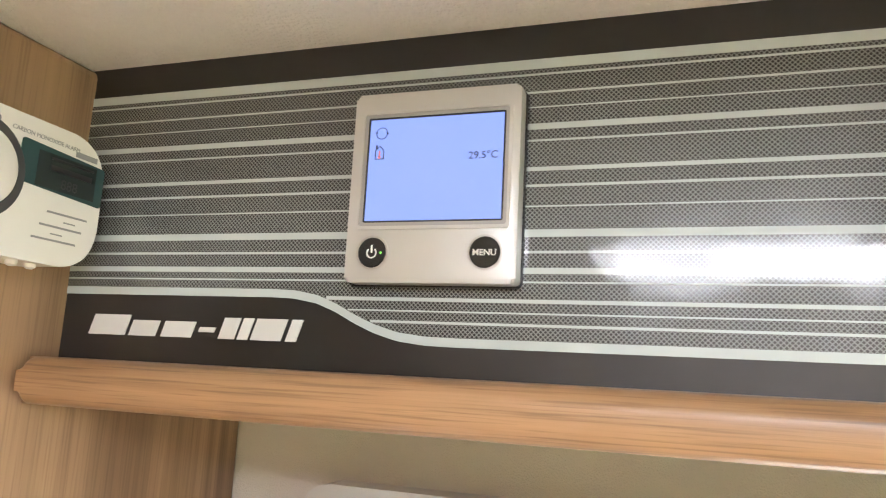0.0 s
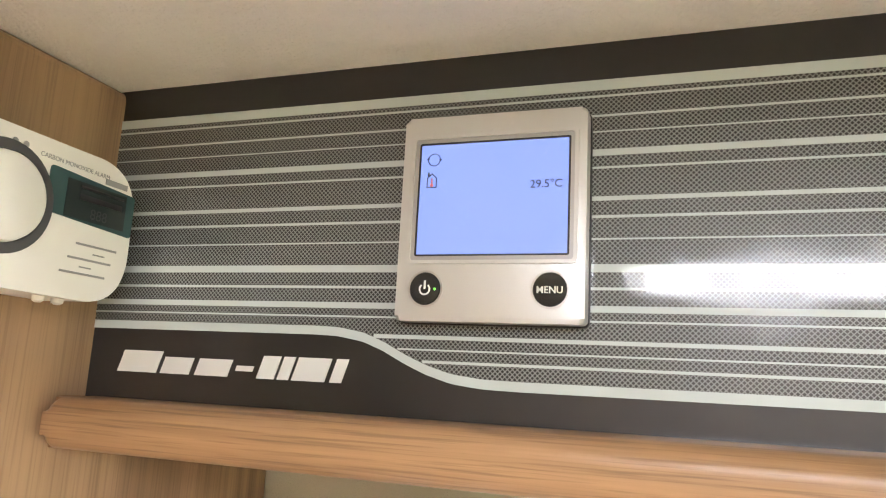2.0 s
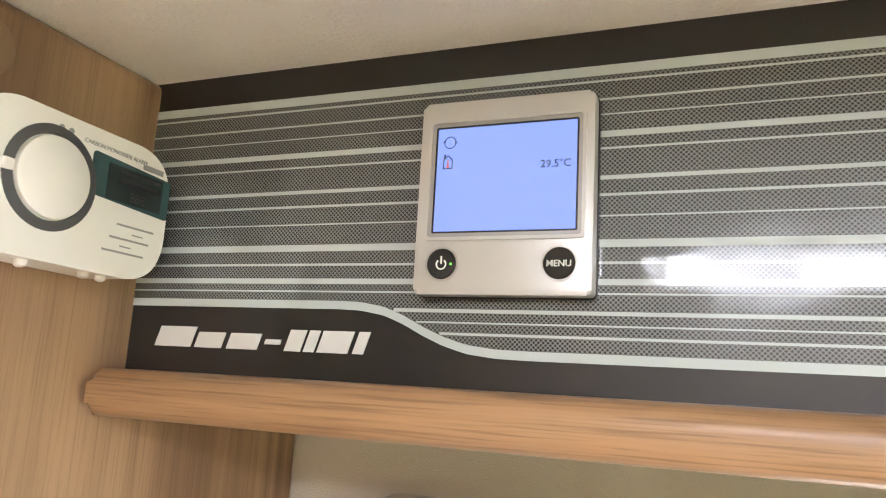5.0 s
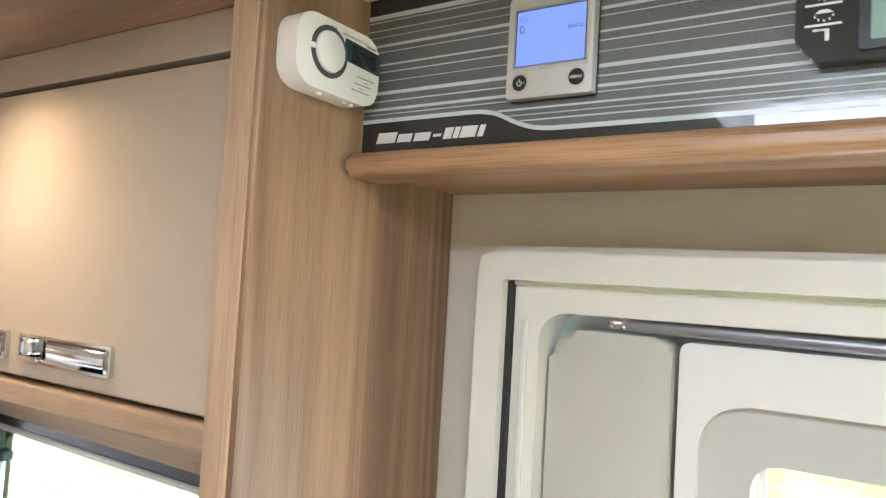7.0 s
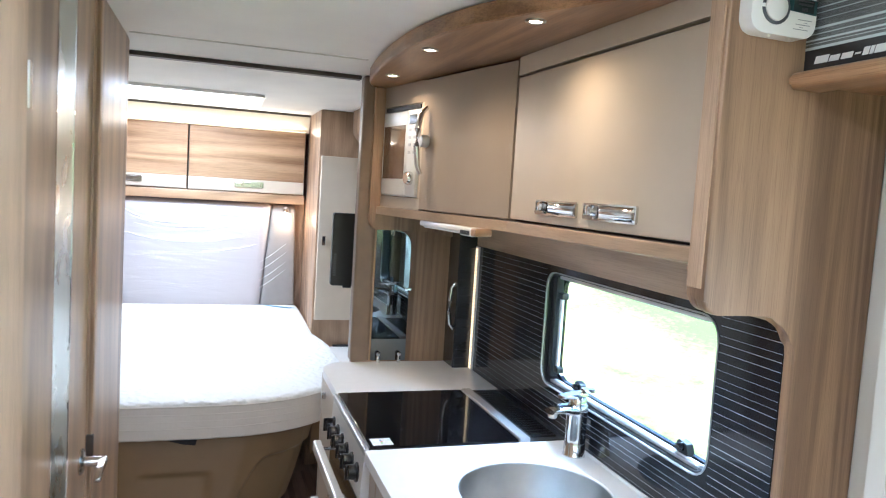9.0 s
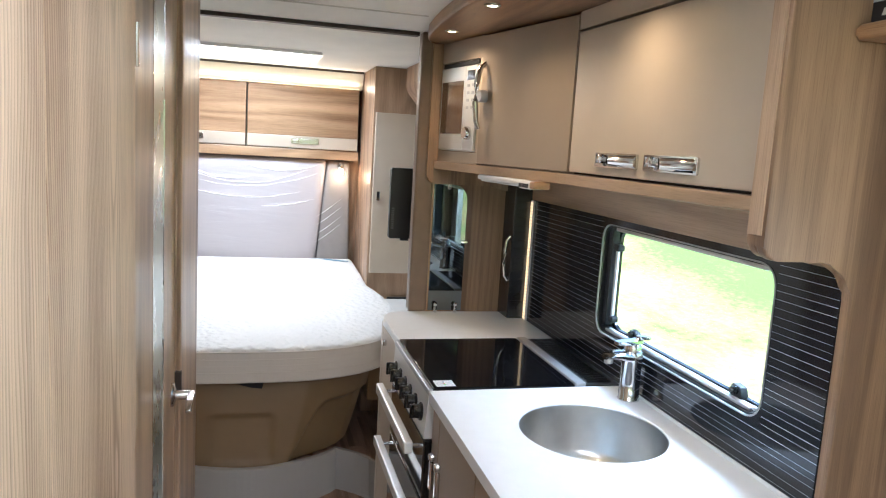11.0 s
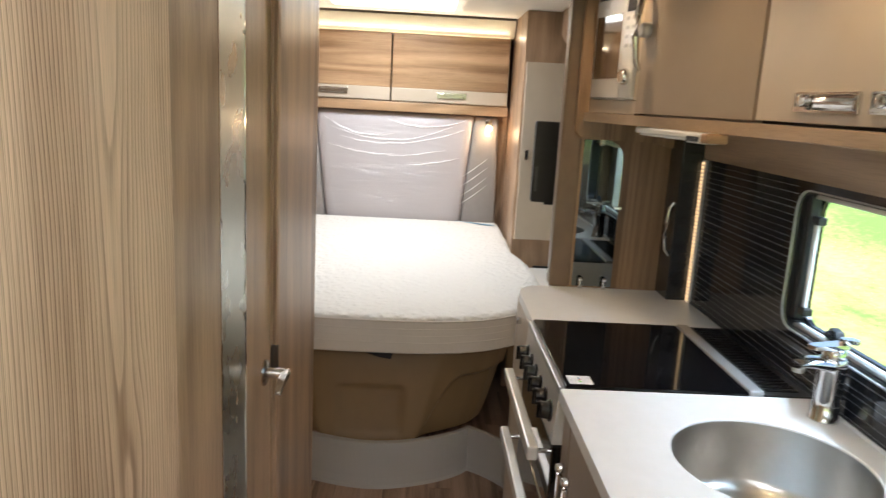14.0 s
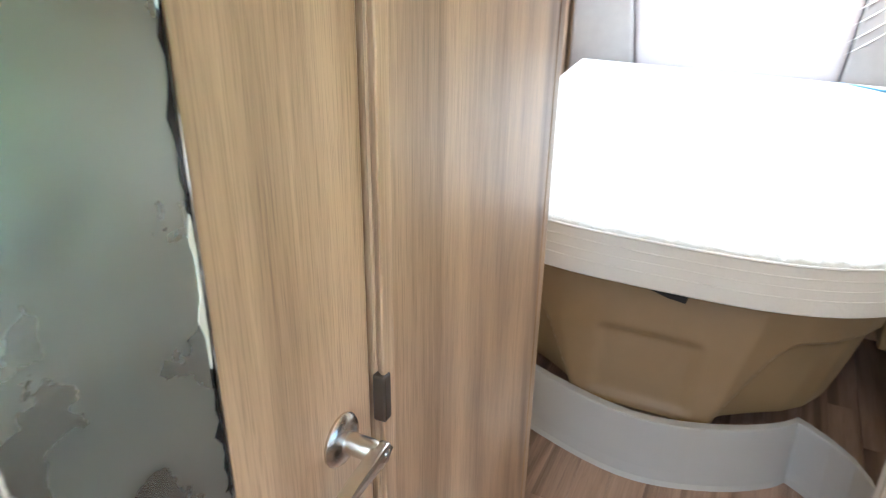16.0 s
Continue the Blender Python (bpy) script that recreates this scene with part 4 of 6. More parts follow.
def entrance_door():
    o = thing("door_2", (0.23, 0.6, 0.02), "cream entrance door with a bin and a glazed upper pane", "door", "", "structure")
    fx0, fx1, fz1 = -0.106, 0.57, 1.771
    fo = [(fx0, 0.0), (fx1, 0.0), (fx1, fz1), (fx0, fz1)]
    fi = [(-0.070, 0.001), (0.533, 0.001), (0.533, 1.737), (-0.070, 1.737)]
    part("door_frame", prism(rounded(fo, [0, 0, 0.022, 0.022], 6), "y", 0.549, YW - 0.0005, hole=rounded(fi, [0, 0, 0.004, 0.004], 6)), frame_plastic, o)
    fl = [(fx0 - 0.007, 0.0), (fx1 + 0.007, 0.0), (fx1 + 0.007, fz1 + 0.010), (fx0 - 0.007, fz1 + 0.010)]
    part("frame_flange", prism(rounded(fl, [0, 0, 0.026, 0.026], 6), "y", 0.588, YW - 0.0007, hole=rounded([(fx0 + 0.006, 0.001), (fx1 - 0.006, 0.001), (fx1 - 0.006, fz1 - 0.006), (fx0 + 0.006, fz1 - 0.006)], [0, 0, 0.02, 0.02], 6)), frame_plastic, o)
    gi = [(-0.063, 0.001), (0.526, 0.001), (0.526, 1.731), (-0.063, 1.731)]
    part("gasket", box(-0.0699, -0.0631, 0.563, 0.612, 0.002, 1.736), rubber, o, "black rubber gasket")
    part("gasket", box(0.5261, 0.5329, 0.563, 0.612, 0.002, 1.736), rubber, o, "black rubber gasket")
    part("head_seal", box(-0.0629, 0.5259, 0.566, 0.612, 1.7312, 1.7365, 0.001), frame_plastic, o)
    ii = [(-0.028, 0.04), (0.49, 0.04), (0.49, 1.700), (-0.028, 1.700)]
    part("inner_frame", prism(rounded(gi, 0.003, 8), "y", 0.572, 0.63, hole=rounded(ii, [0.03, 0.03, 0.035, 0.035], 8)), frame_plastic, o)
    part("roller_channel", box(-0.050, -0.042, 0.566, 0.573, 0.03, 1.69, 0.002), frame_plastic, o)
    part("leaf", prism(rounded(rect(-0.055, 0.515, 0.03, 1.725), 0.02, 6), "y", 0.650, 0.680, hole=rounded(rect(0.205, 0.435, 0.95, 1.56), 0.05, 6)), beige_plastic, o)
    part("grey_edge", box(-0.045, -0.0262, 0.632, 0.649, 0.05, 1.64), grey_rod, o)
    part("bin", prism(rounded([(-0.024, 0.55), (0.127, 0.55), (0.127, 1.680), (-0.024, 1.680)], [0.01, 0.01, 0.02, 0.035], 6), "y", 0.596, 0.649, 0.012, seg=3), beige_plastic, o, "grey beige moulded bin", True)
    part("window_surround", prism(rounded(rect(0.133, 0.500, 0.86, 1.677), [0.012, 0.012, 0.012, 0.012], 6), "y", 0.604, 0.6495, hole=rounded(rect(0.156, 0.480, 0.905, 1.614), 0.055, 6)), white_plastic, o)
    part("inner_surround", prism(rounded(rect(0.156, 0.480, 0.905, 1.614), 0.055, 6), "y", 0.618, 0.6495, hole=rounded(rect(0.210, 0.430, 0.955, 1.553), 0.03, 6)), grey_surround, o, "grey inner surround")
    part("pane", prism(rounded(rect(0.207, 0.433, 0.952, 1.556), 0.03, 6), "y", 0.662, 0.667), pane_glass, o).visible_shadow = False
    part("blind_rail", box(0.215, 0.222, 0.640, 0.649, 0.96, 1.55), white_plastic, o)


entrance_door()
rod = thing("flyscreen_rod", (0.28, 0.6, 1.69), "grey telescopic rod across the head of the door", "rod")
part("rod", tube([(0.075, 0.592, 1.6925), (0.50, 0.592, 1.687)], 0.008, 14), grey_rod, rod, "", True)
part("ball_end", lathe([(0.002, -0.008), (0.0065, -0.005), (0.0075, 0), (0.0062, 0.004), (0.0045, 0.006), (0.0045, 0.011), (0.008, 0.012), (0.008, 0.017)], Matrix.Translation((0.060, 0.592, 1.6927)) @ Euler((0, radians(90), 0)).to_matrix().to_4x4(), 18), chrome, rod, "", True)

# ------------------------------------------------------------------ kitchen
KX0, KX1, KY = -1.905, PB - 0.0005, -0.135
TOP = 0.955
HX0, HX1 = -1.478, -0.970                     # cooker


def worktop():
    o = thing("worktop", (-0.6, 0.15, 0.925), "pale grey worktop round the sink and cooker", "worktop")
    n = 64
    cx, cy, r = -0.66, 0.205, 0.180
    hole = ring(cx, cy, r, n, start=math.pi / n)
    # outline with as many points as the hole, in the same directions
    x0, x1, y0, y1 = HX1 + 0.001, KX1, KY, YSPLASH - 0.0005
    out = []
    for px, py in hole:
        d = Vector((px - cx, py - cy)).normalized()
        tx = ((x1 if d.x > 0 else x0) - cx) / d.x if abs(d.x) > 1e-6 else 1e9
        ty = ((y1 if d.y > 0 else y0) - cy) / d.y if abs(d.y) > 1e-6 else 1e9
        out.append((cx + d.x * min(tx, ty), cy + d.y * min(tx, ty)))
    for c in rect(x0, x1, y0, y1):
        i = min(range(n), key=lambda k: (Vector(out[k]) - Vector(c)).length)
        out[i] = c
    bm = prism(out, "z", TOP - 0.030, TOP, hole=hole)
    es = [e for e in bm.edges if all(abs(v.co.z - TOP) < 1e-4 for v in e.verts) and (all(abs(v.co.y - y0) < 1e-4 for v in e.verts) or all(abs((Vector((v.co.x, v.co.y)) - Vector((cx, cy))).length - r) < 1e-3 for v in e.verts))]
    bmesh.ops.bevel(bm, geom=es, offset=0.004, segments=2, profile=0.5, affect="EDGES")
    part("slab", bm, worktop_mat, o)
    left = rounded([(HX0 - 0.001, KY + 0.012), (HX0 - 0.001, YSPLASH - 0.0005), (KX0 - 0.001, YSPLASH - 0.0005), (KX0 - 0.001, KY + 0.012)], [0, 0, 0, 0.11], 10)
    part("slab", prism(left, "z", TOP - 0.030, TOP, 0.003), worktop_mat, o)
    part("upstand", box(HX1 + 0.02, KX1 - 0.001, YSPLASH - 0.006, YSPLASH - 0.0006, TOP + 0.0002, TOP + 0.008, 0.001), worktop_mat, o)
    s = thing("sink", (cx, cy, 0.80), "round brushed steel sink bowl in the worktop", "sink")
    prof = [(r - 0.0005, TOP - 0.004), (r - 0.003, TOP - 0.05), (r - 0.006, TOP - 0.125), (r - 0.016, TOP - 0.143), (r - 0.035, TOP - 0.150), (0.045, TOP - 0.153)]
    bm = bmesh.new()
    rows = [[bm.verts.new((cx + q * math.cos(2 * math.pi * k / 56), cy + q * math.sin(2 * math.pi * k / 56), z)) for k in range(56)] for q, z in prof]
    for a, b in zip(rows, rows[1:]):
        for k in range(56):
            bm.faces.new((a[k], a[(k + 1) % 56], b[(k + 1) % 56], b[k]))
    part("bowl", bm, steel, s, "", True)
    part("drain", lathe([(0.045, -0.002), (0.045, 0.0), (0.036, 0.001), (0.030, -0.006), (0.006, -0.007)], Matrix.Translation((cx, cy, TOP - 0.153)), 36), chrome, s, "", True)


worktop()


def tap():
    tx, ty = -0.862, 0.412
    o = thing("mixer_tap", (tx, ty, TOP), "chrome single lever kitchen mixer tap on the worktop", "tap")
    part("body", lathe([(0.031, 0), (0.031, 0.004), (0.0285, 0.007), (0.0275, 0.06), (0.0285, 0.11), (0.0290, 0.132), (0.026, 0.139)], Matrix.Translation((tx, ty, TOP)), 32), chrome, o, "", True)
    # flat broad spout that leans out over the bowl
    spout = bmesh.new()
    rows = []
    for u, zc, w, h in ((0.0, 1.076, 0.026, 0.017), (0.03, 1.083, 0.0255, 0.0155), (0.06, 1.088, 0.024, 0.013), (0.085, 1.089, 0.0215, 0.0105), (0.100, 1.086, 0.018, 0.008)):
        cx, cy = tx + 0.28 * u, ty - 0.96 * u
        rows.append([spout.verts.new((cx + 0.96 * w * math.cos(a), cy + 0.28 * w * math.cos(a), zc + h * math.sin(a))) for a in [2 * math.pi * k / 18 for k in range(18)]])
    for a, b in zip(rows, rows[1:]):
        for k in range(18):
            spout.faces.new((a[k], a[(k + 1) % 18], b[(k + 1) % 18], b[k]))
    spout.faces.new(rows[0][::-1]), spout.faces.new(rows[-1])
    part("spout", spout, chrome, o, "", True)
    part("nozzle", lathe([(0.0115, -0.010), (0.0125, 0.0), (0.010, 0.004)], Matrix.Translation((tx + 0.024, ty - 0.084, 1.078)), 18), steel, o, "", True)
    part("cartridge", lathe([(0.0235, 0), (0.0235, 0.016), (0.020, 0.022), (0.016, 0.024)], Matrix.Translation((tx, ty, 1.094)), 28), chrome, o, "", True)
    part("lever", prism(rounded([(tx - 0.019, ty + 0.022), (tx + 0.019, ty + 0.022), (tx + 0.036, ty - 0.062), (tx + 0.012, ty - 0.070)], 0.007), "z", 1.118, 1.127, 0.003), chrome, o)
    part("lever_grip", prism(rounded([(tx - 0.012, ty + 0.010), (tx + 0.012, ty + 0.010), (tx + 0.016, ty + 0.046), (tx - 0.010, ty + 0.046)], 0.006), "z", 1.127, 1.136, 0.003), chrome, o)


tap()


def cooker():
    o = thing("cooker", (-1.22, 0.1, 0.02), "pale metal cooker with black glass lid and two oven doors", "cooker")
    x0, x1 = HX0, HX1
    yf = KY + 0.004
    part("body", box(x0 + 0.002, x1 - 0.002, yf + 0.02, 0.44, 0.06, TOP - 0.020), cooker_cream, o)
    part("lid", box(x0 + 0.003, x1 - 0.002, yf + 0.008, 0.302, TOP - 0.012, TOP + 0.006, 0.003), black_glass, o, "black glass hob lid")
    part("lid_strip", box(x0 + 0.003, x1 - 0.004, 0.3035, 0.338, TOP - 0.012, TOP + 0.010, 0.004), steel_strip, o, "satin metal hinge strip")
    v = part("rear_vent", box(x0 + 0.003, x1 - 0.004, 0.3395, YSPLASH - 0.001, TOP - 0.018, TOP + 0.002), black_matt, o, "black louvred rear vent")
    for k in range(22):
        xa = x0 + 0.02 + k * 0.0215
        part("vent_slot", box(xa, xa + 0.011, 0.352, 0.428, TOP + 0.002, TOP + 0.006, 0.001), black_gloss, v)
    part("front_edge", box(x0 + 0.001, x1 - 0.001, yf - 0.006, yf + 0.0075, TOP - 0.016, TOP + 0.003, 0.003), steel_strip, o)
    slope = [(yf - 0.004, TOP - 0.017), (yf + 0.02, TOP - 0.017), (yf + 0.02, 0.815), (yf - 0.012, 0.815)]
    cp = part("control_panel", prism(slope, "x", x0 + 0.002, x1 - 0.002), cooker_cream, o, "pale metal control panel")
    for k in range(6):
        xk = x0 + 0.055 + k * 0.078
        kn = part("knob", lathe([(0.026, -0.004), (0.026, 0.004), (0.0210, 0.007), (0.0200, 0.027), (0.016, 0.029)], Matrix.Translation((xk, yf - 0.008, 0.872)) @ Euler((radians(84), 0, 0)).to_matrix().to_4x4(), 22), knob_black, cp, "black control knob", True)
        part("grip", box(xk - 0.0035, xk + 0.0035, yf - 0.042, yf - 0.028, 0.853, 0.894, 0.002), knob_black, kn)
    for (z0, z1, zh) in ((0.635, 0.808, 0.785), (0.165, 0.625, 0.597)):
        d = part("oven_door", box(x0 + 0.006, x1 - 0.006, yf - 0.010, yf + 0.019, z0, z1, 0.004), oven_glass, o, "dark glass oven door")
        h = part("door_handle", box(x0 + 0.004, x1 - 0.004, yf - 0.066, yf - 0.040, zh - 0.014, zh + 0.022, 0.005), cooker_cream, d, "flat pale metal handle bar")
        for x in (x0 + 0.03, x1 - 0.03):
            part("handle_post", tube([(x, yf - 0.041, zh), (x, yf - 0.009, zh)], 0.006, 12), chrome, h, "", True)
    part("plinth", box(x0 + 0.004, x1 - 0.004, yf + 0.01, yf + 0.019, 0.06, 0.155), cooker_cream, o)
    st = part("sticker", box(-1.035, -0.985, -0.110, -0.055, TOP + 0.0061, TOP + 0.0066), sticker, o, "small white energy sticker with coloured dots")
    for k, col in enumerate((blue_card, screen_red, green_led)):
        part("sticker_dot", prism(ring(-1.02 + 0.010 * k, -0.083, 0.0035, 12), "z", TOP + 0.0067, TOP + 0.0070), col, st)


cooker()


def base_unit(name, x0, x1, doors, label, mate):
    o = thing(name, ((x0 + x1) / 2, 0.15, 0.0), label, "cabinet")
    yf = KY + 0.014
    part("body", box(x0, x1, yf + 0.018, 0.445, 0.08, TOP - 0.1585), champagne_dark, o)
    part("top_rail", box(x0, x1, yf + 0.022, yf + 0.04, TOP - 0.157, TOP - 0.0305), champagne_dark, o)
    part("plinth", box(x0, x1, yf + 0.05, yf + 0.06, 0.0, 0.079), wood_x, o)
    for xa, xb, hx in doors:
        d = part("cabinet_door", box(xa, xb, yf, yf + 0.0175, 0.085, TOP - 0.034, 0.003), mate, o)
        for z in ((0.735,) if hx is not None else ()):
            h = part("door_handle", box(hx - 0.011, hx + 0.011, yf - 0.013, yf - 0.0003, z - 0.045, z + 0.035, 0.004), chrome, d, "chrome push catch handle")
            part("catch", lathe([(0.011, 0), (0.011, 0.012), (0.008, 0.016)], Matrix.Translation((hx, yf - 0.001, z + 0.048)) @ FACE_Y, 18), chrome, h, "", True)


base_unit("sink_cabinet", HX1 + 0.004, KX1 - 0.0005, [(-0.964, -0.893, -0.925), (-0.888, -0.565, -0.862), (-0.56, -0.241, -0.29)], "brown champagne sink base cabinet with chrome catches", champagne_dark)
base_unit("end_cabinet", -1.88, HX0 - 0.004, [(-1.80, HX0 - 0.007, None)], "pale champagne end cabinet beside the cooker", champagne)
ec = thing("curved_end_panel", (-1.86, 0.15, 0.0), "pale curved end panel of the kitchen units", "panel")
part("panel", prism(rounded([(-1.8805, 0.44), (-1.904, 0.44), (-1.904, KY + 0.02), (-1.8055, KY + 0.014), (-1.8055, KY + 0.030), (-1.8805, KY + 0.075)], [0, 0, 0.06, 0, 0, 0.05], 8), "z", 0.0, TOP - 0.031), champagne, ec)
part("catch", lathe([(0.012, 0), (0.012, 0.010), (0.008, 0.014)], Matrix.Translation((-1.73, KY + 0.0138, 0.875)) @ FACE_Y, 18), chrome, ec, "", True)


def splashback():
    o = thing("splashback", (-1.0, YSPLASH, TOP), "glossy dark blue splashback with pale horizontal lines", "splashback")
    x0, x1, z0, z1 = -1.90, KX1 - 0.0005, TOP - 0.03, 1.436
    r = 0.05
    hole = rounded(rect(*WIN), r, 7)
    outer = []
    cx, cz = (WIN[0] + WIN[1]) / 2, (WIN[2] + WIN[3]) / 2
    for px, pz in hole:
        d = Vector((px - cx, pz - cz)).normalized()
        tx = ((x1 if d.x > 0 else x0) - cx) / d.x if abs(d.x) > 1e-6 else 1e9
        tz = ((z1 if d.y > 0 else z0) - cz) / d.y if abs(d.y) > 1e-6 else 1e9
        outer.append((cx + d.x * min(tx, tz), cz + d.y * min(tx, tz)))
    for c in rect(x0, x1, z0, z1):
        i = min(range(len(outer)), key=lambda k: (Vector(outer[k]) - Vector(c)).length)
        outer[i] = c
    part("board", prism(outer, "y", YSPLASH, YSPLASH + 0.006, hole=hole), splash_dark, o)
    rng = random.Random(4)
    z = TOP + 0.014
    while z < z1 - 0.006:
        w = rng.choice([0.0007, 0.0007, 0.0012])
        if WIN[2] - 0.006 < z < WIN[3] + 0.005:
            part("line", box(x0 + 0.12, WIN[0] - 0.005, YSPLASH - 0.0003, YSPLASH + 0.0002, z, z + w), splash_line, o)
            part("line", box(WIN[1] + 0.005, x1, YSPLASH - 0.0003, YSPLASH + 0.0002, z, z + w), splash_line, o)
        else:
            part("line", box(x0 + 0.12, x1, YSPLASH - 0.0003, YSPLASH + 0.0002, z, z + w), splash_line, o)
        z += rng.choice([0.0130, 0.0155, 0.018, 0.0205])
    part("boxing", box(x0, x1, YSPLASH + 0.0065, YW - 0.001, 0.0, WIN[2] - 0.14), cream, o)
    part("pelmet", box(x0 + 0.001, -0.2390, YSPLASH - 0.004, YSPLASH + 0.012, 1.4365, 1.560), wood_bounce_lit, o, "timber strip above the splashback, coloured pale for bounced light")


splashback()


def kitchen_window():
    o = thing("window_7", (-0.78, 0.55, 1.08), "kitchen window with rounded corners and black catches", "window", "", "structure")
    a, b, c, d = WIN
    r = 0.05
    part("window_frame", prism(rounded(rect(a - 0.0025, b + 0.0025, c - 0.0025, d + 0.0025), r + 0.0025, 7), "y", YSPLASH - 0.002, YSPLASH + 0.003, hole=rounded(rect(a + 0.0012, b - 0.0012, c + 0.0012, d - 0.0012), r, 7)), steel_strip, o, "thin grey inner frame")
    part("reveal", prism(rounded(rect(a, b, c, d), r, 7), "y", YSPLASH + 0.0062, 0.512, hole=rounded(rect(a + 0.005, b - 0.005, c + 0.005, d - 0.005), r - 0.004, 7)), black_matt, o, "dark window reveal")
    part("blind_box", box(a + 0.05, b - 0.05, YSPLASH + 0.015, 0.482, d - 0.018, d - 0.0055, 0.004), silver_beige, o, "pale blind housing")
    part("blind_cassette", box(a + 0.008, a + 0.034, 0.466, 0.492, c + 0.02, d - 0.012, 0.004), black_matt, o, "black blind side channel")
    part("sill_rail", box(a + 0.04, b - 0.05, 0.4635, 0.472, c + 0.0055, c + 0.014, 0.002), steel, o, "bright sill rail")
    part("sill_rail", box(a + 0.04, b - 0.05, 0.476, 0.486, c + 0.0055, c + 0.014, 0.002), white_plastic, o)
    part("acrylic_frame", prism(rounded(rect(a + 0.0065, b - 0.0065, c + 0.0065, d - 0.0065), r, 7), "y", 0.497, 0.510, hole=rounded(rect(a + 0.024, b - 0.010, c + 0.013, d - 0.012), r - 0.006, 7)), black_gloss, o, "black acrylic edge")
    part("pane", prism(rounded(rect(a + 0.023, b - 0.009, c + 0.012, d - 0.011), r - 0.006, 7), "y", 0.501, 0.506), pane_glass, o).visible_shadow = False
    part("stay", tube([(a + 0.045, 0.482, c + 0.05), (a + 0.049, 0.480, d - 0.075)], 0.006, 12), white_plastic, o, "white telescopic stay", True)
    for z in (c + 0.045, d - 0.07):
        part("stay_bracket", box(a + 0.036, a + 0.066, 0.470, 0.494, z - 0.010, z + 0.010, 0.004), black_matt, o)
    for x in (-0.985, -0.505):
        k = part("catch", prism(rounded([(x - 0.026, c + 0.012), (x + 0.026, c + 0.012), (x + 0.014, c + 0.040), (x - 0.016, c + 0.044)], 0.006), "y", 0.478, 0.496, 0.004), black_matt, o, "black plastic window catch")
        part("catch_knob", lathe([(0.010, 0), (0.009, 0.012), (0.006, 0.016)], Matrix.Translation((x, 0.478, c + 0.030)) @ FACE_Y, 14), black_gloss, k, "", True)


kitchen_window()

# overhead lockers, with a front that turns out towards the bedroom
P0, P1, P2, P3 = Vector((-0.2385, 0.271)), Vector((-1.03, 0.250)), Vector((-1.555, 0.137)), Vector((-1.895, 0.070))
LB = 1.567                                     # top of the bottom rail


def along(a, b, u0, u1, back, front):
    """The plan of a board on the line a-b from u0 to u1 (metres), from back to front (metres, front is out into the aisle)."""
    d = (b - a).normalized()
    n = Vector((-d.y, d.x)) if Vector((-d.y, d.x)).y < 0 else Vector((d.y, -d.x))
    return [tuple(a + d * u0 + n * back), tuple(a + d * u1 + n * back), tuple(a + d * u1 + n * front), tuple(a + d * u0 + n * front)]


def latch(parent, centre, d, length, group_label):
    """A chrome recessed push latch that lies along d on a door front."""
    ang = math.atan2(d.y, d.x)
    m4 = Matrix.Translation(centre) @ Matrix.Rotation(ang, 4, "Z")

    def put_in(bm, name, material, up, label=""):
        bmesh.ops.transform(bm, matrix=m4, verts=bm.verts[:])
        return part(name, bm, material, up, label)

    h = put_in(prism(rounded(rect(-length / 2, length / 2, -0.0185, 0.0185), 0.004), "y", -0.003, -0.0004, 0.0012), "latch", chrome, parent, group_label)
    rim = prism(rounded(rect(-length / 2, length / 2, -0.0185, 0.0185), 0.004), "y", -0.0065, -0.0031, hole=rounded(rect(-length / 2 + 0.0035, length / 2 - 0.0035, -0.0150, 0.0150), 0.003))
    put_in(rim, "latch_rim", chrome, h)
    bow = bmesh.new()
    lo, hi = -length * 0.20, length * 0.478
    rows = []
    for k in range(17):
        u = k / 16
        x, yy = lo + (hi - lo) * u, -0.0062 - 0.0022 * math.sin(math.pi * (0.10 + 0.85 * u))
        rows.append([bow.verts.new(q) for q in ((x, yy, -0.0145), (x, yy, 0.0145), (x, -0.0032, 0.0145), (x, -0.0032, -0.0145))])
    for a, b in zip(rows, rows[1:]):
        for k in range(4):
            bow.faces.new((a[k], a[(k + 1) % 4], b[(k + 1) % 4], b[k])).smooth = k == 0
    bow.faces.new(rows[0]), bow.faces.new(rows[-1][::-1])
    put_in(bow, "latch_flap", chrome, h, "bowed chrome flap")
    put_in(lathe([(0.0120, 0.0), (0.0120, 0.008), (0.0105, 0.0105), (0.001, 0.0115)], Matrix.Translation((-length * 0.345, -0.003, 0.0025)) @ FACE_Y, 24), "latch_button", chrome, h)
    put_in(prism(rounded(rect(-length * 0.46, -length * 0.23, -0.0145, -0.0085), 0.002), "y", -0.0125, -0.0032, 0.0015), "latch_lip", chrome, h)
    return h


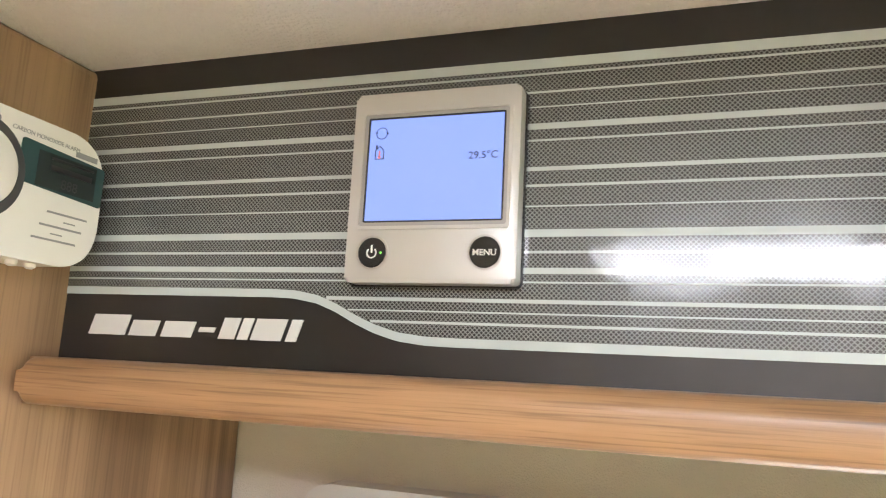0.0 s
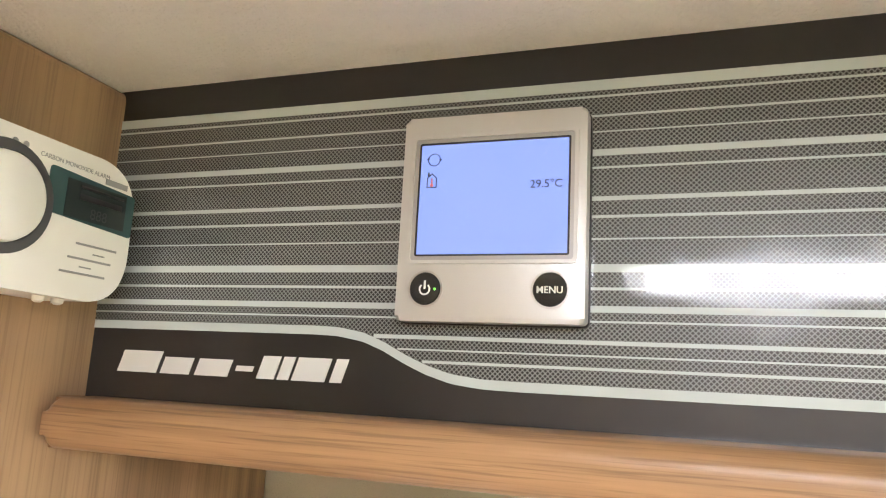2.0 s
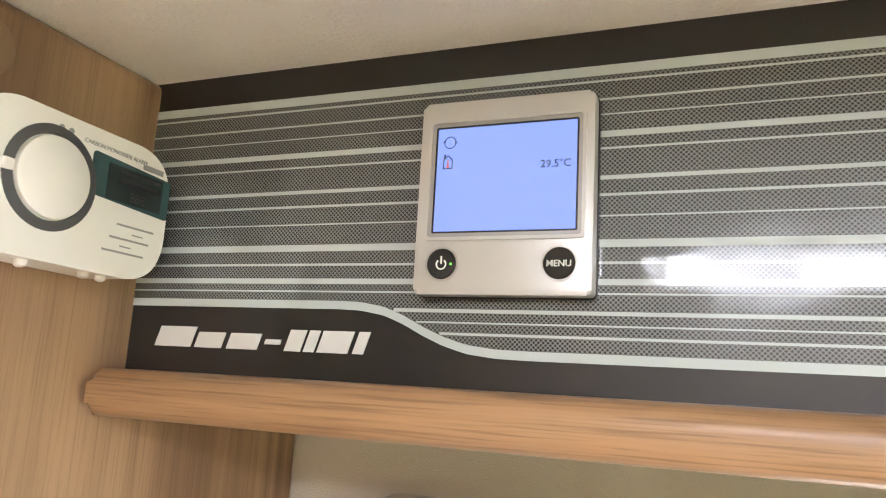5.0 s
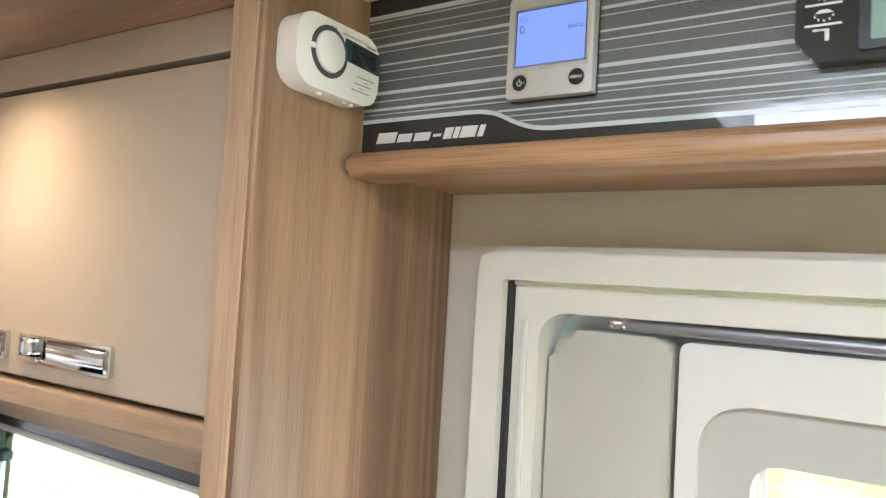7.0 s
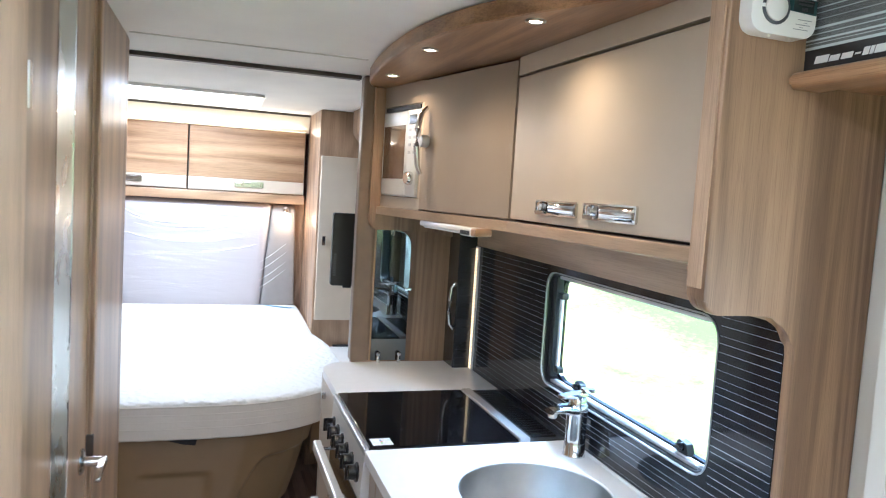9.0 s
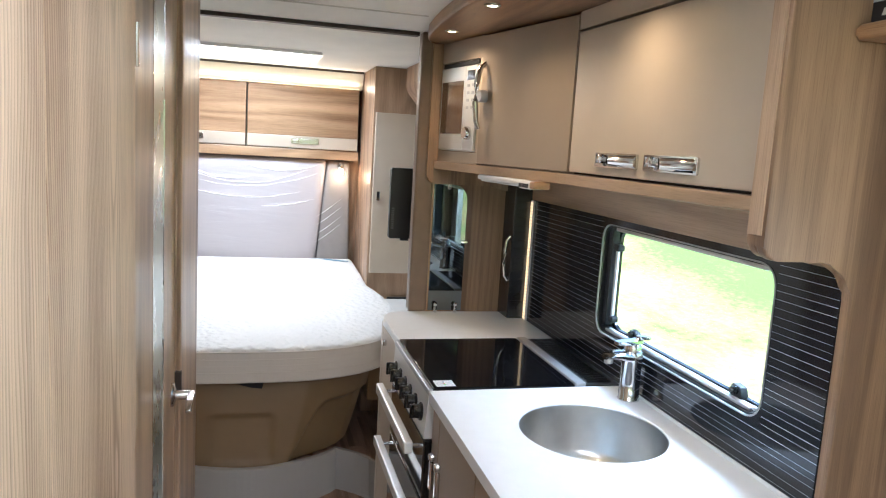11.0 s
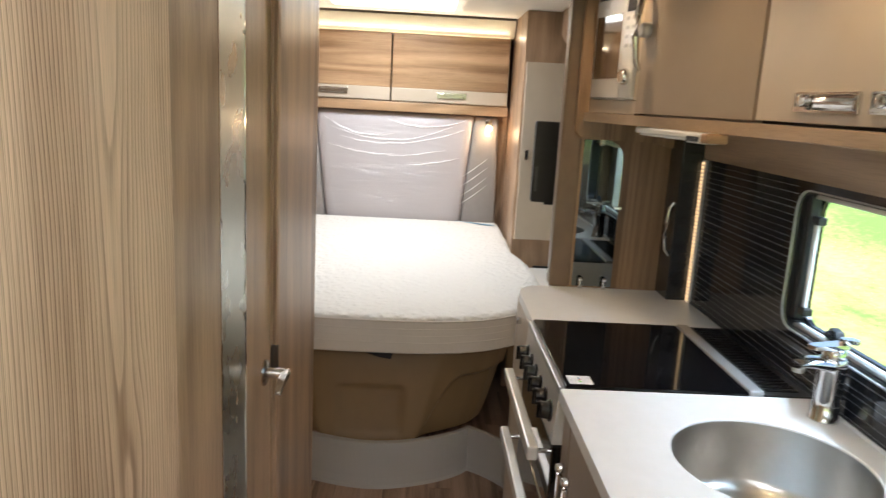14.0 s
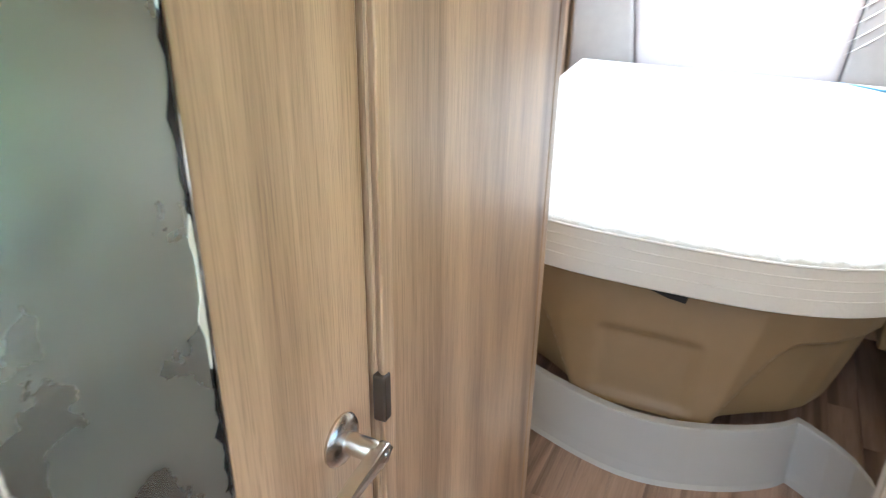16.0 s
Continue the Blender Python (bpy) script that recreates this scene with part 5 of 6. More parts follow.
def lockers():
    o = thing("overhead_locker", (-0.65, 0.35, 1.535), "champagne kitchen wall locker with two chrome latches", "locker", "kitchen lockers")
    part("body", box(P1.x, P0.x, 0.30, YW - 0.001, 1.566, 2.008), champagne, o)
    d1 = part("locker_door", prism(along(P0, P1, 0.004, (P1 - P0).length - 0.004, -0.018, 0.0), "z", LB + 0.006, 1.957, 0.002), champagne, o)
    part("shadow_gap", prism(along(P0, P1, 0.001, (P1 - P0).length - 0.001, -0.022, -0.0185), "z", LB, 2.008), dark_gap, o)
    part("upper_panel", prism(along(P0, P1, 0.001, (P1 - P0).length - 0.001, -0.018, 0.001), "z", 1.964, 2.0125), champagne, o)
    d = (P0 - P1).normalized()
    for x in (-0.763, -0.528):
        y = P0.y + (P1.y - P0.y) * (x - P0.x) / (P1.x - P0.x)
        latch(d1, (x, y, 1.612), d, 0.204, "chrome latch with a push button")
    o2 = thing("overhead_locker", (-1.3, 0.3, 1.535), "champagne wall locker door angled towards the bedroom", "locker", "kitchen lockers")
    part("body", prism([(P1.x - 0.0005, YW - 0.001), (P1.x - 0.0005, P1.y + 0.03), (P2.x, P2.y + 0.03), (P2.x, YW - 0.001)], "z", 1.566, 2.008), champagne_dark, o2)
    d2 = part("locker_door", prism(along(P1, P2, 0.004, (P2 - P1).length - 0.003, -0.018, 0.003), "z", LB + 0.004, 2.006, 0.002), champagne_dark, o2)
    dd = (P2 - P1).normalized()
    nn = Vector((dd.y, -dd.x)) if Vector((dd.y, -dd.x)).y < 0 else Vector((-dd.y, dd.x))
    c = P2 - dd * 0.035 + nn * 0.004
    hb = bmesh.new()
    tube([(c.x + nn.x * q, c.y + nn.y * q, z) for q, z in ((0.004, 1.912), (0.024, 1.893), (0.037, 1.84), (0.038, 1.78), (0.030, 1.715), (0.018, 1.690))], [0.006, 0.009, 0.010, 0.010, 0.009, 0.007], 12, hb)
    h = part("door_handle", hb, chrome, d2, "curved chrome bow handle", True)
    part("latch_body", lathe([(0.021, 0), (0.021, 0.018), (0.016, 0.024)], Matrix.Translation((c.x, c.y, 1.80)) @ Matrix.Rotation(math.atan2(nn.y, nn.x), 4, "Z") @ Euler((0, radians(90), 0)).to_matrix().to_4x4(), 22), steel_strip, h, "", True)
    # bottom rail that follows the front, and the shelf
    path = [P0, P1, P2, P3]
    front = [(P0.x, P0.y - 0.006), (P1.x, P1.y - 0.008), (P2.x, P2.y - 0.016), (P3.x + 0.03, P3.y - 0.016), (P3.x, P3.y + 0.02)]
    out = front + [(P3.x, 0.44), (P0.x, 0.44)]
    rl = thing("locker_rail", (-1.0, 0.35, 1.535), "timber rail and shelf under the wall lockers", "rail")
    part("rail", prism(rounded(out, [0, 0.05, 0.05, 0.02, 0.02, 0, 0], 8), "z", 1.5365, LB - 0.0008, 0.005), wood_rail, rl)
    part("shelf_lining", box(-1.86, P0.x - 0.002, 0.272, 0.438, 1.5330, 1.5362), wood_bounce_lit, rl, "underside lining, coloured pale for bounced light")
    # microwave bay
    o3 = thing("microwave_bay", (-1.72, 0.3, 1.57), "pale timber framed bay round the microwave", "cabinet")
    dv = (P3 - P2).normalized()
    L = (P3 - P2).length
    part("surround", prism(along(P2, P3, 0.002, L - 0.02, -0.016, 0.0), "z", LB, 1.607), champagne, o3)
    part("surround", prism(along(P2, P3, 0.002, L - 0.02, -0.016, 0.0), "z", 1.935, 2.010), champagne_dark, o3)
    part("side", prism(along(P2, P3, 0.002, 0.020, -0.016, 0.0), "z", 1.608, 1.934), champagne, o3)
    part("side", prism(along(P2, P3, L - 0.035, L - 0.02, -0.016, 0.0), "z", 1.608, 1.934), champagne, o3)
    part("back", prism([(P2.x - 0.001, YW - 0.001), (P2.x - 0.001, P2.y + 0.20), (P3.x, P3.y + 0.20), (P3.x, YW - 0.001)], "z", LB, 2.008), wood_x, o3)
    o4 = thing("microwave_oven", (-1.72, 0.2, 1.6), "silver built-in microwave oven with dark glass door", "microwave")
    part("body", prism(along(P2, P3, 0.022, L - 0.038, -0.18, -0.004), "z", 1.609, 1.932), silver_beige, o4)
    part("top_vent", prism(along(P2, P3, 0.024, L - 0.040, -0.006, 0.003), "z", 1.916, 1.930), black_matt, o4)
    dr = part("oven_door", prism(along(P2, P3, 0.105, L - 0.042, -0.006, 0.010), "z", 1.613, 1.912, 0.003), silver_beige, o4, "silver framed door")
    part("door_glass", prism(along(P2, P3, 0.118, L - 0.052, 0.0102, 0.0115), "z", 1.672, 1.862), micro_glass, dr, "dark door glass")
    cpn = part("control_panel", prism(along(P2, P3, 0.024, 0.103, -0.006, 0.009), "z", 1.613, 1.912, 0.003), silver_beige, o4)
    part("display", prism(along(P2, P3, 0.036, 0.092, 0.0092, 0.0105), "z", 1.862, 1.895), black_gloss, cpn)
    for i in range(4):
        for j in range(2):
            u = 0.045 + 0.036 * j
            part("button", prism(along(P2, P3, u - 0.008, u + 0.008, 0.0092, 0.0115), "z", 1.838 - 0.026 * i, 1.848 - 0.026 * i), steel_strip, cpn)
    kc = P2 + dv * 0.063
    n2 = Vector((dv.y, -dv.x)) if Vector((dv.y, -dv.x)).y < 0 else Vector((-dv.y, dv.x))
    part("dial", lathe([(0.024, 0), (0.024, 0.012), (0.019, 0.020)], Matrix.Translation((kc.x + n2.x * 0.009, kc.y + n2.y * 0.009, 1.675)) @ Matrix.Rotation(math.atan2(n2.y, n2.x), 4, "Z") @ Euler((0, radians(90), 0)).to_matrix().to_4x4(), 26), chrome, cpn, "chrome dial", True)


lockers()

CORN = [(-0.2385, 0.238), (-0.34, 0.205), (-0.458, 0.144), (-0.59, 0.075), (-0.734, 0.013), (-0.85, -0.018), (-0.97, -0.038), (-1.10, -0.049), (-1.25, -0.050), (-1.42, -0.044), (-1.58, -0.031), (-1.72, -0.016), (-1.80, 0.0), (-1.86, 0.022), (-1.893, 0.055)]
corn = thing("cornice", (-1.0, 0.1, 2.013), "curved timber cornice with downlights over the lockers", "cornice")
part("soffit", prism(CORN + [(-1.893, 0.40), (-0.2385, 0.40)], "z", 2.0135, CEIL - 0.001), wood_x, corn, "dark glossy timber soffit")
band = bmesh.new()
rows = []
for x, y in CORN:
    rows.append([band.verts.new((x, y - dy, z)) for dy, z in ((0.0, 2.010), (0.006, 2.012), (0.008, 2.020), (0.008, CEIL - 0.004), (0.0, CEIL - 0.0015))])
for a, b in zip(rows, rows[1:]):
    for k in range(4):
        band.faces.new((a[k], a[k + 1], b[k + 1], b[k]))
    band.faces.new((a[4], a[0], b[0], b[4]))
band.faces.new(rows[0]), band.faces.new(rows[-1][::-1])
part("edge_band", band, wood_x, corn)


def downlight(x, y, z=2.0135, watts=3.0):
    o = thing("downlight", (x, y, z), "small warm recessed downlight", "downlight", "downlights")
    part("bezel", lathe([(0.023, -0.004), (0.023, -0.0005), (0.0155, -0.0005), (0.0145, -0.004)], Matrix.Translation((x, y, z)), 28, caps=False), steel, o, "", True)
    part("lens", lathe([(0.014, -0.0028), (0.014, -0.0008), (0.0005, -0.0008)], Matrix.Translation((x, y, z)), 24), warm_led, o, "glowing warm lens")
    lamp = new("downlight_lamp", bpy.data.lights.new("downlight_lamp", "SPOT"))
    lamp.data.energy, lamp.data.color, lamp.data.spot_size, lamp.data.spot_blend, lamp.data.shadow_soft_size = watts, (1, 0.70, 0.40), radians(150), 1.0, 0.012
    lamp.matrix_world = look((x, y, z - 0.008), (x, y + 0.02, 0))


for x, y in ((-0.64, 0.112), (-1.075, 0.006), (-1.567, 0.022)):
    downlight(x, y)

# partition at the bedroom end
part_wall = thing("kitchen_partition", (-1.92, 0.2, 0.0), "brown timber partition with a mirror between kitchen and bedroom", "partition")
part("panel", box(-1.945, -1.906, 0.0, YW - 0.001, 0.0, CEIL - 0.001, 0.003), wood_side, part_wall)
part("post", box(-1.96, -1.8985, -0.006, 0.068, TOP + 0.0005, CEIL - 0.0015, 0.010, seg=3), post_brown, part_wall)
part("post", box(-1.965, -1.9075, -0.012, 0.055, 0.0, TOP - 0.04, 0.006), wood_side, part_wall)
part("locker_end", prism(rounded([(0.034, 2.012), (0.034, 1.476), (0.30, 1.476), (0.42, 1.45), (0.42, 2.012)], [0, 0.035, 0.02, 0, 0], 8), "x", -1.8965, -1.880, 0.005), wood_side, part_wall, "rounded locker end panel")
mir = part("mirror", prism(rounded([(0.074, TOP + 0.006), (0.214, TOP + 0.006), (0.214, 1.478), (0.074, 1.478)], [0.002, 0.002, 0.075, 0.004], 10), "x", -1.9055, -1.9005), mirror, part_wall, "tall mirror with a rounded corner")
for y, z, r in ((0.102, TOP + 0.001, 0), (0.185, TOP + 0.001, 0)):
    part("mirror_clip", lathe([(0.008, 0), (0.008, 0.022), (0.006, 0.026), (0.009, 0.028), (0.009, 0.036), (0.005, 0.04)], Matrix.Translation((-1.888, y, z)), 18), chrome, mir, "chrome clip", True)
part("mirror_clip", box(-1.9008, -1.892, 0.128, 0.144, 1.455, 1.48, 0.003), chrome, mir, "chrome clip")
part("mirror_clip", box(-1.9008, -1.892, 0.196, 0.224, 1.240, 1.25, 0.002), chrome, mir, "chrome clip")

unit = thing("tambour_unit", (-1.84, 0.42, TOP), "tall narrow black tambour unit with a chrome grip", "cabinet")
part("body", box(-1.9055, -1.785, 0.375, YSPLASH - 0.001, TOP + 0.0005, 1.5355, 0.003), near_black, unit)
for k in range(16):
    z = TOP + 0.012 + k * 0.0305
    part("slat", box(-1.785, -1.7815, 0.378, YSPLASH - 0.004, z, z + 0.027, 0.0012), near_black, unit)
gb2 = bmesh.new()
tube([(-1.812, 0.376, 1.105), (-1.812, 0.362, 1.125), (-1.812, 0.357, 1.17), (-1.812, 0.357, 1.215), (-1.812, 0.362, 1.265), (-1.812, 0.376, 1.285)], [0.006, 0.007, 0.0075, 0.0075, 0.007, 0.006], 12, gb2)
part("grip", gb2, chrome, unit, "chrome bow grip", True)
strip = thing("light_strip", (-1.775, YSPLASH, TOP), "warm vertical strip light beside the splashback", "strip light")
part("channel", box(-1.7805, -1.754, YSPLASH - 0.010, YSPLASH - 0.0005, TOP + 0.001, 1.434, 0.001), white_plastic, strip)
for k in range(38):
    z = TOP + 0.006 + k * 0.0124
    part("emitter", box(-1.7785, -1.756, YSPLASH - 0.0118, YSPLASH - 0.0102, z, z + 0.0062, 0.0008), strip_led, strip)


def under_light():
    o = thing("under_locker_light", (-1.3, 0.2, 1.51), "white strip lamp with switches under the lockers", "lamp")
    a, b = Vector((-1.15, 0.205)), Vector((-1.53, 0.148))
    L = (b - a).length
    part("housing", prism(along(a, b, 0.075, L, -0.026, 0.012), "z", 1.5175, 1.5355, 0.005), white_plastic, o)
    part("diffuser", prism(along(a, b, 0.095, L - 0.02, -0.020, 0.007), "z", 1.5125, 1.5172, 0.002), white_plastic, o)
    part("switch_box", prism(along(a, b, 0.0, 0.074, -0.026, 0.020), "z", 1.5095, 1.5355, 0.005), white_plastic, o)
    for k in range(3):
        u = 0.016 + 0.020 * k
        part("switch", prism(along(a, b, u, u + 0.014, 0.0190, 0.023), "z", 1.514, 1.526), black_matt, o)
    part("cable_cover", prism(along(a, b, -0.028, -0.001, -0.03, 0.024), "z", 1.512, 1.5355, 0.004), wood_x, o)


under_light()

# ------------------------------------------------------------------ bedroom
track = tagged(part("trim_track", box(-1.965, -1.925, YLEFT - 0.86, -0.0125, 2.040, CEIL - 0.0005, 0.002), brown_track), "dark brown sliding door track on the ceiling", "trim", "", "structure")
BC = -0.650                                    # centre line of the bed


def bed():
    o = thing("island_bed_base", (-2.9, BC, 0.0), "brown moulded plastic island bed base", "bed base")
    half_low = [(0.0, -2.268), (0.10, -2.268), (0.19, -2.276), (0.25, -2.325), (0.32, -2.372), (0.40, -2.420), (0.46, -2.475), (0.505, -2.55), (0.53, -2.68), (0.535, -2.95), (0.535, -3.76)]
    half_top = [(0.0, -2.335), (0.16, -2.335), (0.30, -2.345), (0.36, -2.36), (0.42, -2.38), (0.50, -2.43), (0.57, -2.50), (0.62, -2.58), (0.655, -2.74), (0.66, -2.95), (0.66, -3.76)]

    def soft(a, b, v):
        u = max(0.0, min(1.0, (v - a) / (b - a)))
        return u * u * (3 - 2 * u)

    def fine(half):
        """The outline in short steps, closely set round the front."""
        out = []
        for (d0, x0), (d1, x1) in zip(half, half[1:]):
            n = 7 if x1 > -2.8 else 2
            out += [(d0 + (d1 - d0) * k / n, x0 + (x1 - x0) * k / n) for k in range(n)]
        return out + [half[-1]]

    low_half, top_half = fine(half_low), fine(half_top)
    bm = bmesh.new()
    levels = 40
    rows = []
    for k in range(levels + 1):
        u = k / levels
        z = 0.142 + (0.540 - 0.142) * u
        w = u ** 0.8
        half = []
        for a, b in zip(low_half, top_half):
            dy, x = a[0] + (b[0] - a[0]) * w, a[1] + (b[1] - a[1]) * w
            # pressed panel in the middle of the front, with a foot ledge under it
            press = 0.016 * (1 - soft(0.125, 0.150, dy)) * (1 - soft(0.360, 0.388, z)) * (0.35 + 0.65 * soft(0.158, 0.178, z))
            # hollow that sweeps up round each corner
            line = 0.15 + 0.27 * soft(0.19, 0.40, dy) ** 0.75
            press += 0.034 * soft(-0.004, 0.030, line - z) * soft(0.20, 0.235, dy) * (1 - soft(0.60, 0.66, dy))
            out_x, out_y = (0.9, 0.4) if dy > 0.2 else (1.0, 0.0)
            half.append((dy - out_y * press, x - out_x * press))
        pts = [(x, BC - dy) for dy, x in reversed(half[1:])] + [(x, BC + dy) for dy, x in half]
        rows.append([bm.verts.new((x, y, z)) for x, y in pts])
    n = len(rows[0])
    for a, b in zip(rows, rows[1:]):
        for i in range(n - 1):
            bm.faces.new((a[i], a[i + 1], b[i + 1], b[i]))
    bm.faces.new(rows[0][::-1]), bm.faces.new(rows[-1])
    part("body", bm, bed_brown, o, "", True)
    # brown drawer front beside the base, under the mattress edge
    part("side_ledge", box(-2.92, -2.66, -0.035, 0.055, 0.30, 0.545, 0.006), bed_brown, o)
    part("pull_tab", prism([(-0.700, 0.536), (-0.560, 0.536), (-0.568, 0.505), (-0.615, 0.511)], "x", -2.330, -2.300), black_matt, o, "black fabric pull tab")
    part("foot_block", box(-3.3, -2.7, BC - 0.35, BC + 0.35, 0.0, 0.143), bed_brown, o)

    mt = thing("mattress", (-3.0, BC, 0.545), "white quilted mattress on the island bed", "mattress")
    W = 0.775
    plan = []
    N = 26
    for k in range(-N, N + 1):
        dy = W * k / N
        u = abs(k / N)
        plan.append((-2.262 - 0.33 * u ** 3.2 - 0.22 * u ** 18, BC + dy))
    sides = [(-2.95, -0.010), (-3.08, -0.030), (-3.18, -0.060), (-3.27, -0.098), (-3.42, -0.106), (-3.60, -0.118), (-3.77, -0.135)]
    outline2 = [(x, BC - W - dy) for x, dy in reversed(sides)] + plan + [(x, BC + W + dy) for x, dy in sides]

    def rise(x):
        s = max(0.0, min(1.0, (-x - 2.5) / 1.27))
        return 0.165 * s ** 1.15

    bm = bmesh.new()
    cx, cy = -2.95, BC
    prof = [(0.985, 0.541), (0.997, 0.548), (1.0, 0.570), (1.0, 0.62), (1.0, 0.665), (0.998, 0.682)]
    rows = []
    for s, z in prof:
        rows.append([bm.verts.new((cx + (x - cx) * s, cy + (y - cy) * s, z + rise(x))) for x, y in outline2])
    for a, b in zip(rows, rows[1:]):
        for i in range(len(a)):
            j = (i + 1) % len(a)
            bm.faces.new((a[i], a[j], b[j], b[i]))
    bm.faces.new(rows[0][::-1])
    part("border", bm, border_cloth, mt, "cream side border", True)
    bm = bmesh.new()
    prof = [(0.998, 0.6823), (0.996, 0.690), (0.985, 0.698), (0.96, 0.703), (0.92, 0.706), (0.85, 0.708), (0.75, 0.709), (0.6, 0.709), (0.45, 0.709), (0.3, 0.709), (0.15, 0.709)]
    rows = []
    for s, z in prof:
        rows.append([bm.verts.new((cx + (x - cx) * s, cy + (y - cy) * s, z + rise(cx + (x - cx) * s) + 0.002 * noise.noise(Vector((x * 9 * s, y * 9 * s, 0))))) for x, y in outline2])
    for a, b in zip(rows, rows[1:]):
        for i in range(len(a)):
            j = (i + 1) % len(a)
            bm.faces.new((a[i], a[j], b[j], b[i]))
    bm.faces.new(rows[-1])
    part("quilted_top", bm, ticking, mt, "white quilted top", True)
    pip = bmesh.new()
    pts = [(cx + (x - cx) * 1.001, cy + (y - cy) * 1.001, 0.684 + rise(x)) for x, y in outline2]
    tube(pts, 0.004, 6, pip)
    part("piping", pip, border_cloth, mt, "", True)
    for z, r in ((0.592, 0.0022), (0.622, 0.0016), (0.650, 0.0022)):
        seam = bmesh.new()
        tube([(x, y, z + rise(x) + 0.003 * noise.noise(Vector((x * 5, y * 5, z * 40)))) for x, y in outline2], r, 6, seam)
        part("seam", seam, border_cloth, mt, "gathered seam in the border", True)
    part("label", prism([(-3.66, -0.085), (-3.655, -0.035), (-3.745, -0.20), (-3.752, -0.26)], "z", 0.8605, 0.8635), blue_card, mt, "blue care label")


bed()

low = []
ctrl = [(-2.42, -1.40), (-2.31, -1.15), (-2.20, -0.90), (-2.14, -0.70), (-2.14, -0.55), (-2.195, -0.38), (-2.265, -0.265), (-2.31, -0.222)]
for (x0, y0), (x1, y1), (x2, y2), (x3, y3) in zip([ctrl[0]] + ctrl, ctrl, ctrl[1:], ctrl[2:] + [ctrl[-1]]):
    for k in range(5):
        u = k / 5
        a0, a1, a2, a3 = -u ** 3 + 2 * u ** 2 - u, 3 * u ** 3 - 5 * u ** 2 + 2, -3 * u ** 3 + 4 * u ** 2 + u, u ** 3 - u ** 2
        low.append(((a0 * x0 + a1 * x1 + a2 * x2 + a3 * x3) / 2, (a0 * y0 + a1 * y1 + a2 * y2 + a3 * y3) / 2))
low += [(-2.313, -0.219), (-2.290, -0.185), (-2.25, -0.135), (-2.19, -0.08), (-2.12, -0.045), (-2.04, -0.025), (-1.967, -0.02)]
plinth = thing("curved_plinth", (-2.15, -0.65, 0.0), "white curved step plinth in front of the bed", "plinth")
for name, stretch in (("front_skirt", low[:36]), ("corner_skirt", low[35:])):
    pl = bmesh.new()
    rows = []
    for x, y in stretch:
        rows.append([pl.verts.new(q) for q in ((x, y, 0.0005), (x - 0.010, y, 0.012), (x - 0.020, y, 0.04), (x - 0.055, y, 0.170), (x - 0.058, y, 0.1745), (x - 0.085, y, 0.1745), (x - 0.085, y, 0.0005))])
    for a, b in zip(rows, rows[1:]):
        for k in range(7):
            pl.faces.new((a[k], a[(k + 1) % 7], b[(k + 1) % 7], b[k]))
    pl.faces.new(rows[0]), pl.faces.new(rows[-1][::-1])
    part(name, pl, skirt_white_shaded, plinth)

HB = -3.80


